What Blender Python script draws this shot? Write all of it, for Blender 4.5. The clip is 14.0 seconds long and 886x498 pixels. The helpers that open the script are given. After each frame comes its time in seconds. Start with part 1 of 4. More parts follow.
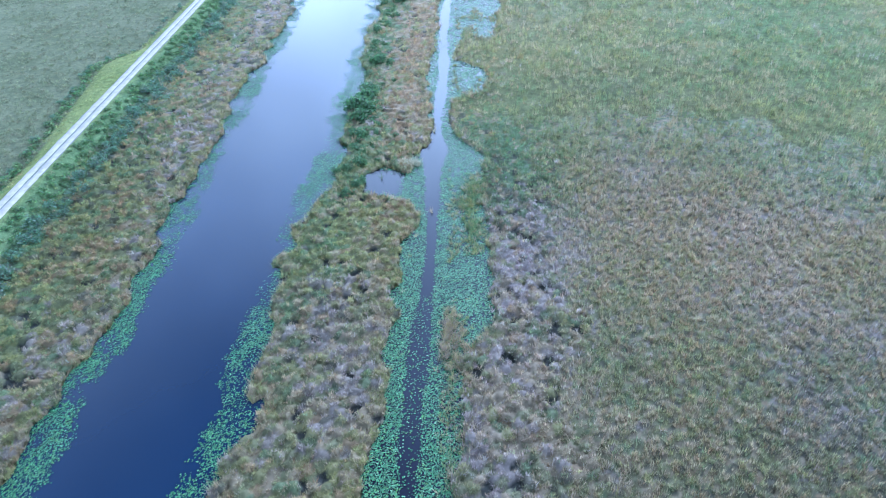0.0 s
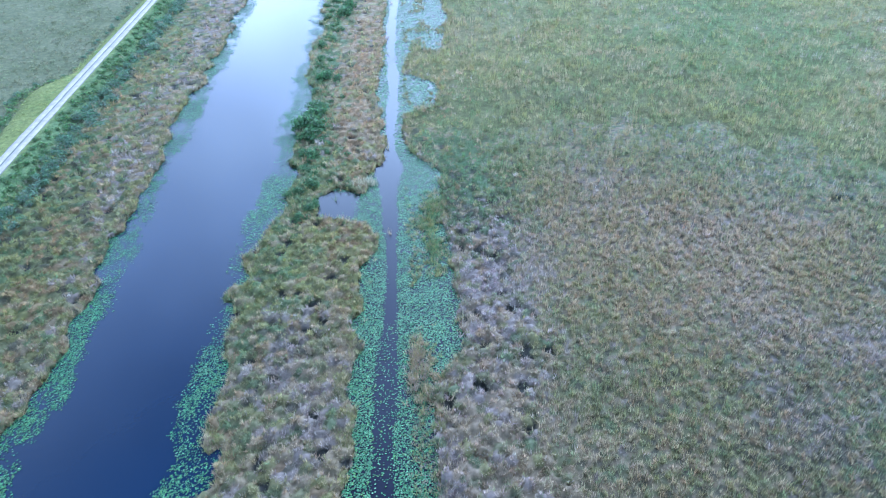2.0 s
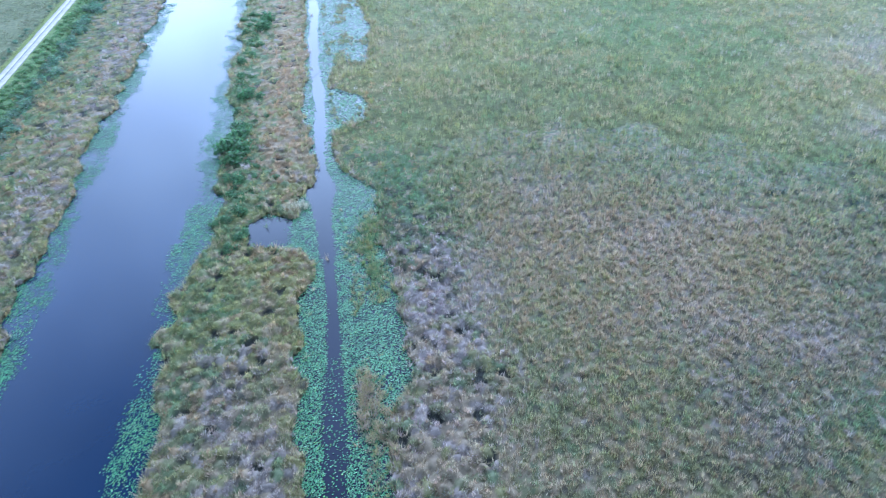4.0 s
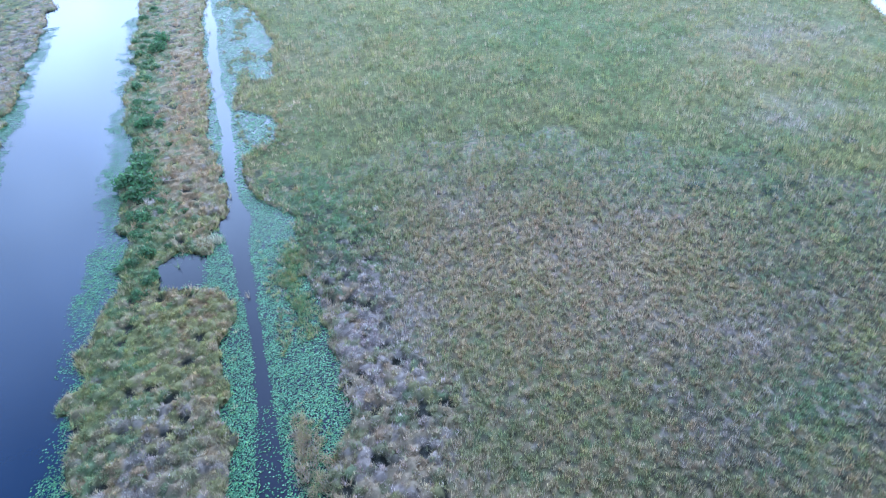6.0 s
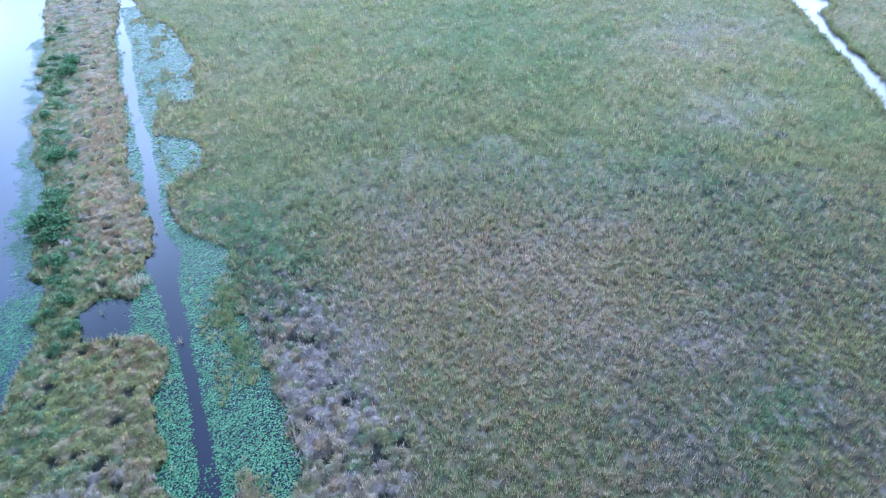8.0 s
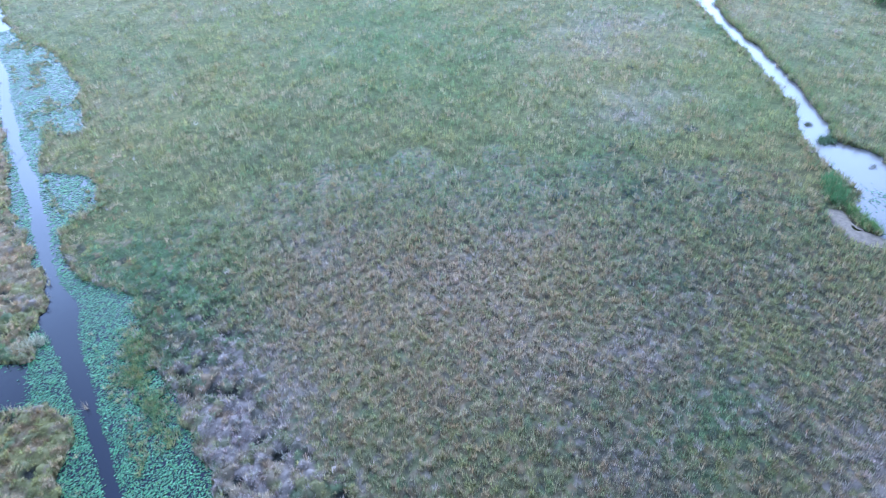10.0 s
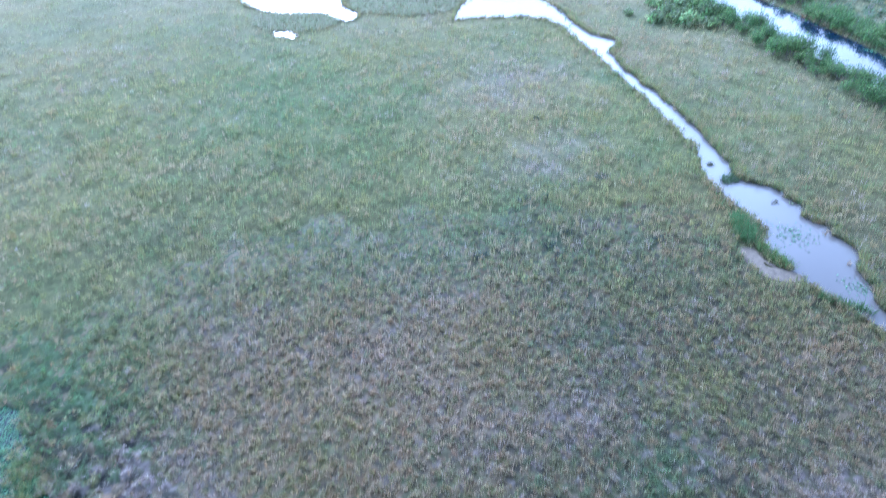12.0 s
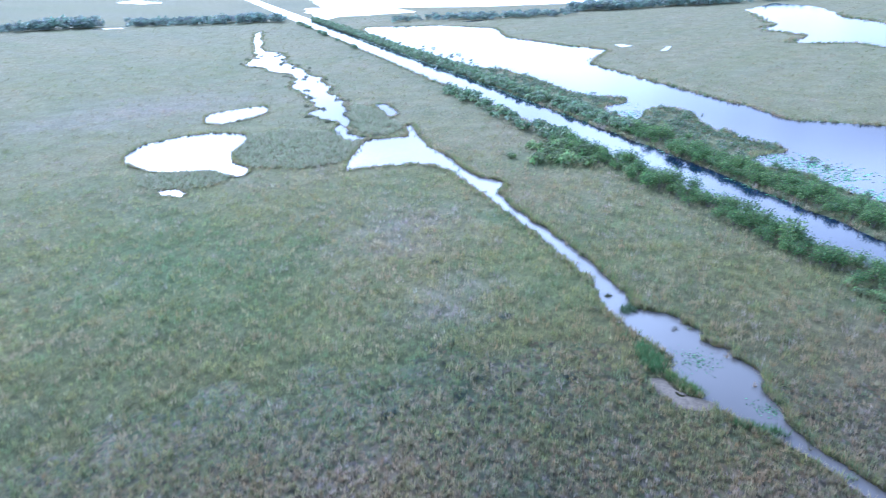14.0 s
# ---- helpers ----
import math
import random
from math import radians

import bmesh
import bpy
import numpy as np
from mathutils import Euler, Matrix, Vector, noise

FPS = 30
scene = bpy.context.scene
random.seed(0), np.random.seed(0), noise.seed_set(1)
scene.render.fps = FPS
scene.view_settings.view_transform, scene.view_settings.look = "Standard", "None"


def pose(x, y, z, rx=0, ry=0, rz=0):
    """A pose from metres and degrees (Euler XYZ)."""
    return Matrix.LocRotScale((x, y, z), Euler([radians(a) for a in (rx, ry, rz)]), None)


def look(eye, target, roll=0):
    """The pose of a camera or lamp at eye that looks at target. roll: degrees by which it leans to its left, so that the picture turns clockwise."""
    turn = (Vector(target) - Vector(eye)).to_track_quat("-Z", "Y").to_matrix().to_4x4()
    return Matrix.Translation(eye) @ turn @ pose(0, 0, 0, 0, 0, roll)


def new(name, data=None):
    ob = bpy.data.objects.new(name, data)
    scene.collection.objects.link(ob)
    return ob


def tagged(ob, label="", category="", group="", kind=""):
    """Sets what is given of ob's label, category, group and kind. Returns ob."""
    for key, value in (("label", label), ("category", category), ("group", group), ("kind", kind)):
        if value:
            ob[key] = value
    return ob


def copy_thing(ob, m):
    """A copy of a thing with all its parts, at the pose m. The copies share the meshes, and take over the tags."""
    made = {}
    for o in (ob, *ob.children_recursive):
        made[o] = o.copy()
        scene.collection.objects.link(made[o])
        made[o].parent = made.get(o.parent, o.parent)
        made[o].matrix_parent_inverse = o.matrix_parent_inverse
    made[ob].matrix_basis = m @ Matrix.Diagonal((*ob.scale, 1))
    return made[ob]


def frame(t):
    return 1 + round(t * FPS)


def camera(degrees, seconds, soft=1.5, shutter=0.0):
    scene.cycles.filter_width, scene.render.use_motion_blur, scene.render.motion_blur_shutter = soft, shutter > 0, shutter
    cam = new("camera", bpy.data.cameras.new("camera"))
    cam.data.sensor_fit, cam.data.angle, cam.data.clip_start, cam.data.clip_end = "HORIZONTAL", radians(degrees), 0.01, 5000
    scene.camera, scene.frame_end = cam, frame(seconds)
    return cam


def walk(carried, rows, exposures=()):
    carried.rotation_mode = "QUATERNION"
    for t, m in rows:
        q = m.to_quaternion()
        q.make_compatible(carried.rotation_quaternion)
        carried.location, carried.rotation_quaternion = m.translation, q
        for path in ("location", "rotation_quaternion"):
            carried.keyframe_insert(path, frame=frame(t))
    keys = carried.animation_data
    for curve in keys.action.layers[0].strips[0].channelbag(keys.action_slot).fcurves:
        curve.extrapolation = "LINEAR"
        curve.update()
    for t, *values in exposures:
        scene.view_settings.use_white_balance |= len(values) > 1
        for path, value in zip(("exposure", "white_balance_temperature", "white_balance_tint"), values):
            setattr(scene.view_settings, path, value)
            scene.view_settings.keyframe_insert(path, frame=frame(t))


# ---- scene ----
cam = camera(66.6, 14.0, 1.0, 0.7)
PATH = [
    (0, (5.908, -0.001, 56.0), (5.823, 1.57, 54.765), -2.2),
    (0.5, (5.627, 0.984, 55.668), (5.588, 2.561, 54.438), -2.2),
    (1, (5.379, 1.976, 55.382), (5.372, 3.557, 54.157), -2.2),
    (1.5, (5.165, 2.976, 55.138), (5.184, 4.562, 53.919), -2.2),
    (2, (4.991, 3.987, 54.934), (5.041, 5.574, 53.719), -2.2),
    (2.5, (4.858, 5.007, 54.768), (4.96, 6.593, 53.554), -2.2),
    (3, (4.77, 6.038, 54.636), (4.906, 7.623, 53.424), -2.1),
    (5.5, (5.066, 11.339, 54.391), (5.481, 12.877, 53.181), -2.2),
    (6, (5.282, 12.421, 54.406), (5.737, 13.946, 53.195), -2.2),
    (6.5, (5.55, 13.506, 54.435), (6.041, 15.02, 53.224), -2.2),
    (7, (5.871, 14.591, 54.475), (6.395, 16.094, 53.264), -2.2),
    (7.5, (6.245, 15.674, 54.525), (6.812, 17.159, 53.312), -2.2),
    (8, (6.669, 16.752, 54.58), (7.283, 18.217, 53.365), -2.3),
    (10.5, (9.502, 21.922, 54.849), (10.36, 23.244, 53.617), -2.3),
    (11, (10.193, 22.88, 54.881), (11.1, 24.165, 53.645), -2.3),
    (11.5, (10.919, 23.801, 54.899), (11.883, 25.061, 53.682), -2.3),
    (12, (11.674, 24.678, 54.901), (12.721, 25.962, 53.779), -2.2),
    (12.5, (12.456, 25.505, 54.883), (13.582, 26.825, 53.887), -2.1),
    (13, (13.259, 26.276, 54.843), (14.476, 27.591, 53.953), -2.1),
    (13.5, (14.079, 26.983, 54.778), (15.391, 28.256, 53.967), -2.1),
    (14, (14.909, 27.619, 54.684), (16.298, 28.831, 53.91), -2.2),
]
walk(cam, [(t, look(eye, target, roll)) for t, eye, target, roll in PATH],
     exposures=[(0, 2.99, 4620, 19), (5.5, 2.97, 4630, 20), (8, 2.96, 4570, 21), (11, 3.02, 4490, 24), (12.5, 3.05, 4530, 25), (14, 2.74, 4650, 26)])

# ---- light ----
SUN_AZ, SUN_EL = 27.0, 31.0          # degrees clockwise from +y, and above the horizon
world = bpy.data.worlds.new("sky")
scene.world = world
world.use_nodes = True
wn = world.node_tree
sky = wn.nodes.new("ShaderNodeTexSky")
sky.sky_type = "NISHITA"
sky.sun_disc = False
sky.sun_elevation, sky.sun_rotation = radians(SUN_EL), radians(SUN_AZ)
sky.air_density, sky.dust_density, sky.ozone_density = 1.0, 0.9, 1.5
# A thin white cloud layer greys the sky, thicker in some parts.
grey = wn.nodes.new("ShaderNodeRGBToBW")
wn.links.new(sky.outputs[0], grey.inputs[0])
where = wn.nodes.new("ShaderNodeTexCoord")
cloud = wn.nodes.new("ShaderNodeTexNoise")
cloud.inputs["Scale"].default_value, cloud.inputs["Detail"].default_value = 2.2, 5.0
wn.links.new(where.outputs["Generated"], cloud.inputs["Vector"])
cover_by = wn.nodes.new("ShaderNodeMapRange")
cover_by.inputs[1].default_value, cover_by.inputs[2].default_value = 0.35, 0.65
cover_by.inputs[3].default_value, cover_by.inputs[4].default_value = 0.90, 1.0
wn.links.new(cloud.outputs[0], cover_by.inputs[0])
# Cloud evens out the brightness between horizon and zenith.
even = wn.nodes.new("ShaderNodeMath")
even.operation = "POWER"
even.inputs[1].default_value = 0.36
wn.links.new(grey.outputs[0], even.inputs[0])
# Thicker and thinner cloud, brighter and greyer.
drift = wn.nodes.new("ShaderNodeMapping")
drift.inputs["Location"].default_value = (7.09, -6.07, 1.18)
wn.links.new(where.outputs["Generated"], drift.inputs["Vector"])
bank = wn.nodes.new("ShaderNodeTexNoise")
bank.inputs["Scale"].default_value, bank.inputs["Detail"].default_value = 3.0, 3.0
wn.links.new(drift.outputs[0], bank.inputs["Vector"])
thick = wn.nodes.new("ShaderNodeMapRange")
thick.inputs[1].default_value, thick.inputs[2].default_value = 0.35, 0.65
thick.inputs[3].default_value, thick.inputs[4].default_value = 0.68, 1.30
wn.links.new(bank.outputs[0], thick.inputs[0])
lit = wn.nodes.new("ShaderNodeMath")
lit.operation = "MULTIPLY"
wn.links.new(even.outputs[0], lit.inputs[0])
wn.links.new(thick.outputs[0], lit.inputs[1])
# The veil thins overhead, where the sky is deeper and bluer, and glows round the hidden sun.
height = wn.nodes.new("ShaderNodeSeparateXYZ")
wn.links.new(where.outputs["Generated"], height.inputs[0])
thin = wn.nodes.new("ShaderNodeValToRGB")
while len(thin.color_ramp.elements) < 5:
    thin.color_ramp.elements.new(0.5)
for stop, at, v in zip(thin.color_ramp.elements, (0.11, 0.20, 0.265, 0.54, 0.88), (0.66, 0.52, 0.94, 1.20, 0.40)):
    stop.position, stop.color = at, (v, v, v, 1)
wn.links.new(height.outputs["Z"], thin.inputs[0])
toward = wn.nodes.new("ShaderNodeVectorMath")
toward.operation = "DOT_PRODUCT"
toward.inputs[1].default_value = (math.sin(radians(SUN_AZ)) * math.cos(radians(SUN_EL)), math.cos(radians(SUN_AZ)) * math.cos(radians(SUN_EL)), math.sin(radians(SUN_EL)))
wn.links.new(where.outputs["Generated"], toward.inputs[0])
glow = wn.nodes.new("ShaderNodeMapRange")
glow.interpolation_type = "SMOOTHSTEP"
glow.inputs[1].default_value, glow.inputs[2].default_value = 0.5, 1.0
glow.inputs[3].default_value, glow.inputs[4].default_value = 0.92, 1.34
wn.links.new(toward.outputs["Value"], glow.inputs[0])
for by in (thin, glow):
    more = wn.nodes.new("ShaderNodeMath")
    more.operation = "MULTIPLY"
    wn.links.new(lit.outputs[0], more.inputs[0])
    wn.links.new(by.outputs[0], more.inputs[1])
    lit = more
hue = wn.nodes.new("ShaderNodeValToRGB")
hue.color_ramp.elements.new(0.5)
for stop, at, c in zip(hue.color_ramp.elements, (0.25, 0.45, 0.92), ((0.835, 0.922, 0.95, 1), (0.79, 0.916, 0.955, 1), (0.63, 0.805, 1.0, 1))):
    stop.position, stop.color = at, c
wn.links.new(height.outputs["Z"], hue.inputs[0])
bright = wn.nodes.new("ShaderNodeMath")
bright.operation = "MULTIPLY"
bright.inputs[1].default_value = 2.1
wn.links.new(lit.outputs[0], bright.inputs[0])
white = wn.nodes.new("ShaderNodeMix")
white.data_type, white.blend_type = "RGBA", "MULTIPLY"
white.inputs[0].default_value = 1.0
wn.links.new(bright.outputs[0], white.inputs[6])
wn.links.new(hue.outputs[0], white.inputs[7])
veil = wn.nodes.new("ShaderNodeMix")
veil.data_type = "RGBA"
wn.links.new(cover_by.outputs[0], veil.inputs[0])
wn.links.new(sky.outputs[0], veil.inputs[6])
wn.links.new(white.outputs[2], veil.inputs[7])
wn.links.new(veil.outputs[2], wn.nodes["Background"].inputs[0])
wn.nodes["Background"].inputs[1].default_value = 0.15
sun = new("sun", bpy.data.lights.new("sun", "SUN"))
sun.data.energy, sun.data.angle, sun.data.color = 0.9, radians(34), (1.0, 0.97, 0.93)
sun_dir = Vector((math.sin(radians(SUN_AZ)) * math.cos(radians(SUN_EL)), math.cos(radians(SUN_AZ)) * math.cos(radians(SUN_EL)), math.sin(radians(SUN_EL))))
sun.matrix_world = look(sun_dir * 400, (0, 0, 0))


# ---- materials ----
def material(name):
    m = bpy.data.materials.new(name)
    m.use_nodes = True
    return m, m.node_tree.nodes, m.node_tree.links, m.node_tree.nodes["Principled BSDF"]


def noise_node(nodes, links, scale, detail=4.0, rough=0.6):
    geo = nodes.new("ShaderNodeNewGeometry")
    n = nodes.new("ShaderNodeTexNoise")
    n.inputs["Scale"].default_value, n.inputs["Detail"].default_value, n.inputs["Roughness"].default_value = scale, detail, rough
    links.new(geo.outputs["Position"], n.inputs["Vector"])
    return n


def ramp(nodes, links, source, stops):
    r = nodes.new("ShaderNodeValToRGB")
    while len(r.color_ramp.elements) < len(stops):
        r.color_ramp.elements.new(0.5)
    for e, (at, c) in zip(r.color_ramp.elements, stops):
        e.position, e.color = at, (*c, 1)
    links.new(source, r.inputs[0])
    return r


def times(nodes, links, a, b):
    m = nodes.new("ShaderNodeMix")
    m.data_type, m.blend_type = "RGBA", "MULTIPLY"
    m.inputs[0].default_value = 1.0
    links.new(a, m.inputs[6])
    links.new(b, m.inputs[7])
    return m.outputs[2]


def plant_material(name, gloss=0.7, thin=0.25, lo=0.7, hi=1.3, scale=1.5, shine=0.15):
    """Leaves tinted by the attribute 'tint' of their mesh, mottled, letting some light through."""
    m, nodes, links, bsdf = material(name)
    att = nodes.new("ShaderNodeAttribute")
    att.attribute_name = "tint"
    n = noise_node(nodes, links, scale)
    r = ramp(nodes, links, n.outputs[0], [(0.3, (lo, lo, lo)), (0.7, (hi, hi, hi))])
    col = times(nodes, links, att.outputs["Color"], r.outputs[0])
    links.new(col, bsdf.inputs["Base Color"])
    bsdf.inputs["Roughness"].default_value = gloss
    bsdf.inputs["Specular IOR Level"].default_value = shine
    if thin:
        tr = nodes.new("ShaderNodeBsdfTranslucent")
        links.new(col, tr.inputs[0])
        mix = nodes.new("ShaderNodeMixShader")
        mix.inputs[0].default_value = thin
        links.new(bsdf.outputs[0], mix.inputs[1])
        links.new(tr.outputs[0], mix.inputs[2])
        links.new(mix.outputs[0], nodes["Material Output"].inputs[0])
    return m


def ground_material():
    m, nodes, links, bsdf = material("marsh_ground")
    att = nodes.new("ShaderNodeAttribute")
    att.attribute_name = "tint"
    fine = noise_node(nodes, links, 0.9, 6.0, 0.7)
    coarse = noise_node(nodes, links, 0.09, 4.0, 0.6)
    a = ramp(nodes, links, fine.outputs[0], [(0.3, (0.52, 0.55, 0.62)), (0.7, (1.2, 1.2, 1.16))])
    b = ramp(nodes, links, coarse.outputs[0], [(0.35, (0.85, 0.88, 0.82)), (0.65, (1.12, 1.1, 1.12))])
    links.new(times(nodes, links, times(nodes, links, att.outputs["Color"], a.outputs[0]), b.outputs[0]), bsdf.inputs["Base Color"])
    bsdf.inputs["Roughness"].default_value = 0.9
    bsdf.inputs["Specular IOR Level"].default_value = 0.02
    bump = nodes.new("ShaderNodeBump")
    bump.inputs["Strength"].default_value, bump.inputs["Distance"].default_value = 0.8, 0.6
    links.new(fine.outputs[0], bump.inputs["Height"])
    links.new(bump.outputs[0], bsdf.inputs["Normal"])
    return m


def water_material(name, body):
    m, nodes, links, bsdf = material(name)
    n = noise_node(nodes, links, 0.03, 3.0, 0.5)
    r = ramp(nodes, links, n.outputs[0], [(0.3, tuple(c * 0.8 for c in body)), (0.7, tuple(c * 1.2 for c in body))])
    links.new(r.outputs[0], bsdf.inputs["Base Color"])
    bsdf.inputs["Roughness"].default_value = 0.08
    bsdf.inputs["IOR"].default_value = 1.33
    wave = noise_node(nodes, links, 1.6, 3.0, 0.5)
    bump = nodes.new("ShaderNodeBump")
    bump.inputs["Strength"].default_value, bump.inputs["Distance"].default_value = 0.12, 0.05
    links.new(wave.outputs[0], bump.inputs["Height"])
    links.new(bump.outputs[0], bsdf.inputs["Normal"])
    return m


def mottled_material(name, dark, light, scale, rough=0.9, bump_by=0.03):
    m, nodes, links, bsdf = material(name)
    n = noise_node(nodes, links, scale, 6.0, 0.65)
    r = ramp(nodes, links, n.outputs[0], [(0.32, dark), (0.62, light)])
    links.new(r.outputs[0], bsdf.inputs["Base Color"])
    bsdf.inputs["Roughness"].default_value = rough
    bump = nodes.new("ShaderNodeBump")
    bump.inputs["Strength"].default_value, bump.inputs["Distance"].default_value = 0.6, bump_by
    links.new(n.outputs[0], bump.inputs["Height"])
    links.new(bump.outputs[0], bsdf.inputs["Normal"])
    return m


GRASS = plant_material("sedge_blades", 0.6, 0.5)
LEAF = plant_material("shrub_leaves", 0.6, 0.5)
PAD = plant_material("lily_leaf", 0.5, 0.0, 0.8, 1.2, 0.8, 0.18)
GROUND = ground_material()
WATER = water_material("dark_fresh_water", (0.0008, 0.0075, 0.0235))
# Pale for a marl bottom, and lifted further in place of reflected sky.
SHALLOW = water_material("marl_and_sky_water", (0.092, 0.086, 0.078))
BROWN = water_material("peat_brown_water", (0.0026, 0.0030, 0.0080))
GRAVEL = mottled_material("pale_limestone_gravel", (0.165, 0.152, 0.130), (0.26, 0.243, 0.210), 1.2)
VERGE = mottled_material("worn_verge", (0.045, 0.055, 0.035), (0.10, 0.105, 0.075), 1.6)
SAND = mottled_material("pale_marl", (0.070, 0.056, 0.036), (0.135, 0.108, 0.074), 1.4)
BARK = mottled_material("grey_bark", (0.07, 0.06, 0.05), (0.16, 0.14, 0.12), 9.0)


# ---- plan ----
def vnoise(x, y, size, seed):
    """Smooth random values in 0..1 that change over the given size in metres."""
    u, v = np.asarray(x) / size + seed * 17.31, np.asarray(y) / size - seed * 9.73
    iu, iv = np.floor(u), np.floor(v)
    fu, fv = u - iu, v - iv
    fu, fv = fu * fu * (3 - 2 * fu), fv * fv * (3 - 2 * fv)

    def h(a, b):
        s = np.sin(a * 127.1 + b * 311.7 + seed * 74.7) * 43758.5453
        return s - np.floor(s)

    return (h(iu, iv) * (1 - fu) + h(iu + 1, iv) * fu) * (1 - fv) + (h(iu, iv + 1) * (1 - fu) + h(iu + 1, iv + 1) * fu) * fv


def fbm(x, y, size, seed, rounds=3):
    return sum(vnoise(x, y, size / 2**k, seed + k) / 2**k for k in range(rounds)) / sum(1 / 2**k for k in range(rounds))


def outline(points, step=2.0, rough=0.6, size=3.0, seed=1):
    """A closed bank line through the plan's corner points, cut into short steps and frayed."""
    out = []
    for (ax, ay), (bx, by) in zip(points, points[1:] + points[:1]):
        n = max(1, int(math.hypot(bx - ax, by - ay) / step))
        for k in range(n):
            out.append((ax + (bx - ax) * k / n, ay + (by - ay) * k / n))
    p = np.array(out)
    p = 0.25 * np.roll(p, 1, 0) + 0.5 * p + 0.25 * np.roll(p, -1, 0)
    p[:, 0] += (fbm(p[:, 0], p[:, 1], size, seed) - 0.5) * 2 * rough
    p[:, 1] += (fbm(p[:, 0], p[:, 1], size, seed + 5) - 0.5) * 2 * rough
    return p


def inside(poly, x, y):
    hit = np.zeros(len(x), bool)
    lo, hi = poly.min(0), poly.max(0)
    near = np.nonzero((x > lo[0]) & (x < hi[0]) & (y > lo[1]) & (y < hi[1]))[0]
    if not len(near):
        return hit
    px, py, odd = x[near], y[near], np.zeros(len(near), bool)
    for (ax, ay), (bx, by) in zip(poly, np.roll(poly, -1, 0)):
        if ay != by:
            odd ^= ((ay > py) != (by > py)) & (px < (bx - ax) * (py - ay) / (by - ay) + ax)
    hit[near] = odd
    return hit


# The eastern canal runs along (0.506, 0.862); places beside it are (along, across).
def east(s, o):
    return (0.506 * s + 0.862 * o, 0.862 * s - 0.506 * o)


BANKS = {}
BANKS["canal"] = outline([(-38.2, -40), (-39.0, 36), (-37.6, 50), (-37.4, 62), (-38.3, 82), (-38, 100), (-39, 112), (-39, 130), (-38, 156), (-39, 180),
                      (-39, 420), (-17, 420), (-17, 178), (-17.0, 154), (-16.6, 135), (-15.6, 124), (-16.5, 112), (-15.6, 99), (-15.2, 86),
                      (-18.6, 78), (-19.2, 69), (-18.4, 59), (-17.6, 51), (-17.0, 43), (-17.6, 39), (-18.4, 34), (-18.2, -40)], 0.8, 2.6, 4.0, 3)
BANKS["channel"] = outline([(-4.4, -30), (-4.4, 35), (-3.0, 43), (-3.8, 50), (-3.4, 60), (-3.2, 71), (-1.8, 79), (-3.4, 83.6), (-10.6, 83.6), (-11.6, 90.6),
                        (-7.4, 92.2), (-4.4, 90.6), (-3.2, 95), (-1.4, 99), (-0.8, 105), (-1.2, 111), (-2.8, 123), (-2.0, 143), (-2, 174), (0.4, 218), (1, 420),
                        (5, 420), (4.4, 218), (6, 206), (12, 190), (13, 167), (10.6, 147), (4.2, 150), (3.0, 140), (1.4, 136), (7.8, 131), (9.0, 125),
                        (6.8, 118), (1.6, 117), (1.7, 105), (2.6, 103), (4.2, 100), (6.6, 98.5), (8.3, 94), (7.6, 83), (8.2, 76), (8.4, 66), (8.6, 56), (4.6, 51),
                        (5.4, 45.5), (3.9, 40), (3.5, 35), (3.2, -30)], 0.7, 1.5, 2.8, 7)
BANKS["stream"] = outline([(80, 12), (85.8, 29.1), (89.8, 37.0), (91.8, 43.9), (92.6, 50.1), (96.2, 56.0), (101.4, 59.5), (106.5, 69.6), (110.8, 75.8), (117.5, 80.2),
                       (123.3, 90.1), (131.9, 102.3), (138.3, 114.4), (147.8, 129.0), (154.4, 141.9), (159, 150), (160.3, 156.3), (159.4, 162.3), (154.2, 166.8),
                       (148.2, 172.7), (141.5, 175.2), (148, 181), (161, 191), (172, 198), (180, 192), (184, 189), (196, 202)] +
                          [(199, 201), (186, 186), (176, 172), (171, 160),
                       (164.4, 150), (158.6, 138), (158.6, 129.6), (150.8, 126.3), (143.6, 117), (134.3, 100.7), (125.8, 86.2), (119.9, 78.5), (116.4, 73.4), (112.6, 71.0), (112.1, 68.7),
                       (113.5, 65.4), (113.3, 62.8), (111.7, 60.2), (111.6, 58.6), (108.2, 56.8), (107.7, 55.0), (108.6, 53.4), (106.4, 51.5), (106.2, 49.4), (105.4, 48.0), (104.1, 46.6),
                       (101.4, 45.8), (99.1, 44.3), (97.8, 42.9), (95.4, 41.4), (93.7, 39.3), (91.8, 35.6), (89.4, 31), (84, 12)], 0.6, 0.75, 1.8, 11)
BANKS["round_pool"] = outline([(107.3, 242), (107.2, 227), (111.5, 218), (118.9, 211), (118.5, 199), (122.1, 196.4), (127, 203), (128, 213), (136, 224), (148, 233), (154, 243),
                           (149, 255), (138, 261), (123, 261), (111, 250)], 1.5, 0.9, 4.0, 13)
BANKS["long_pool"] = outline([(156.8, 274.8), (158.3, 267), (171, 266), (182.7, 269), (190, 278), (192, 285), (181, 288.5), (168, 290), (161, 283)], 1.5, 0.9, 4.0, 17)
BANKS["small_pool"] = outline([(98.6, 204.9), (101.8, 202.2), (102.8, 196.0), (99.6, 194.0), (97.2, 200.0)], 0.8, 0.9, 2.0, 19)
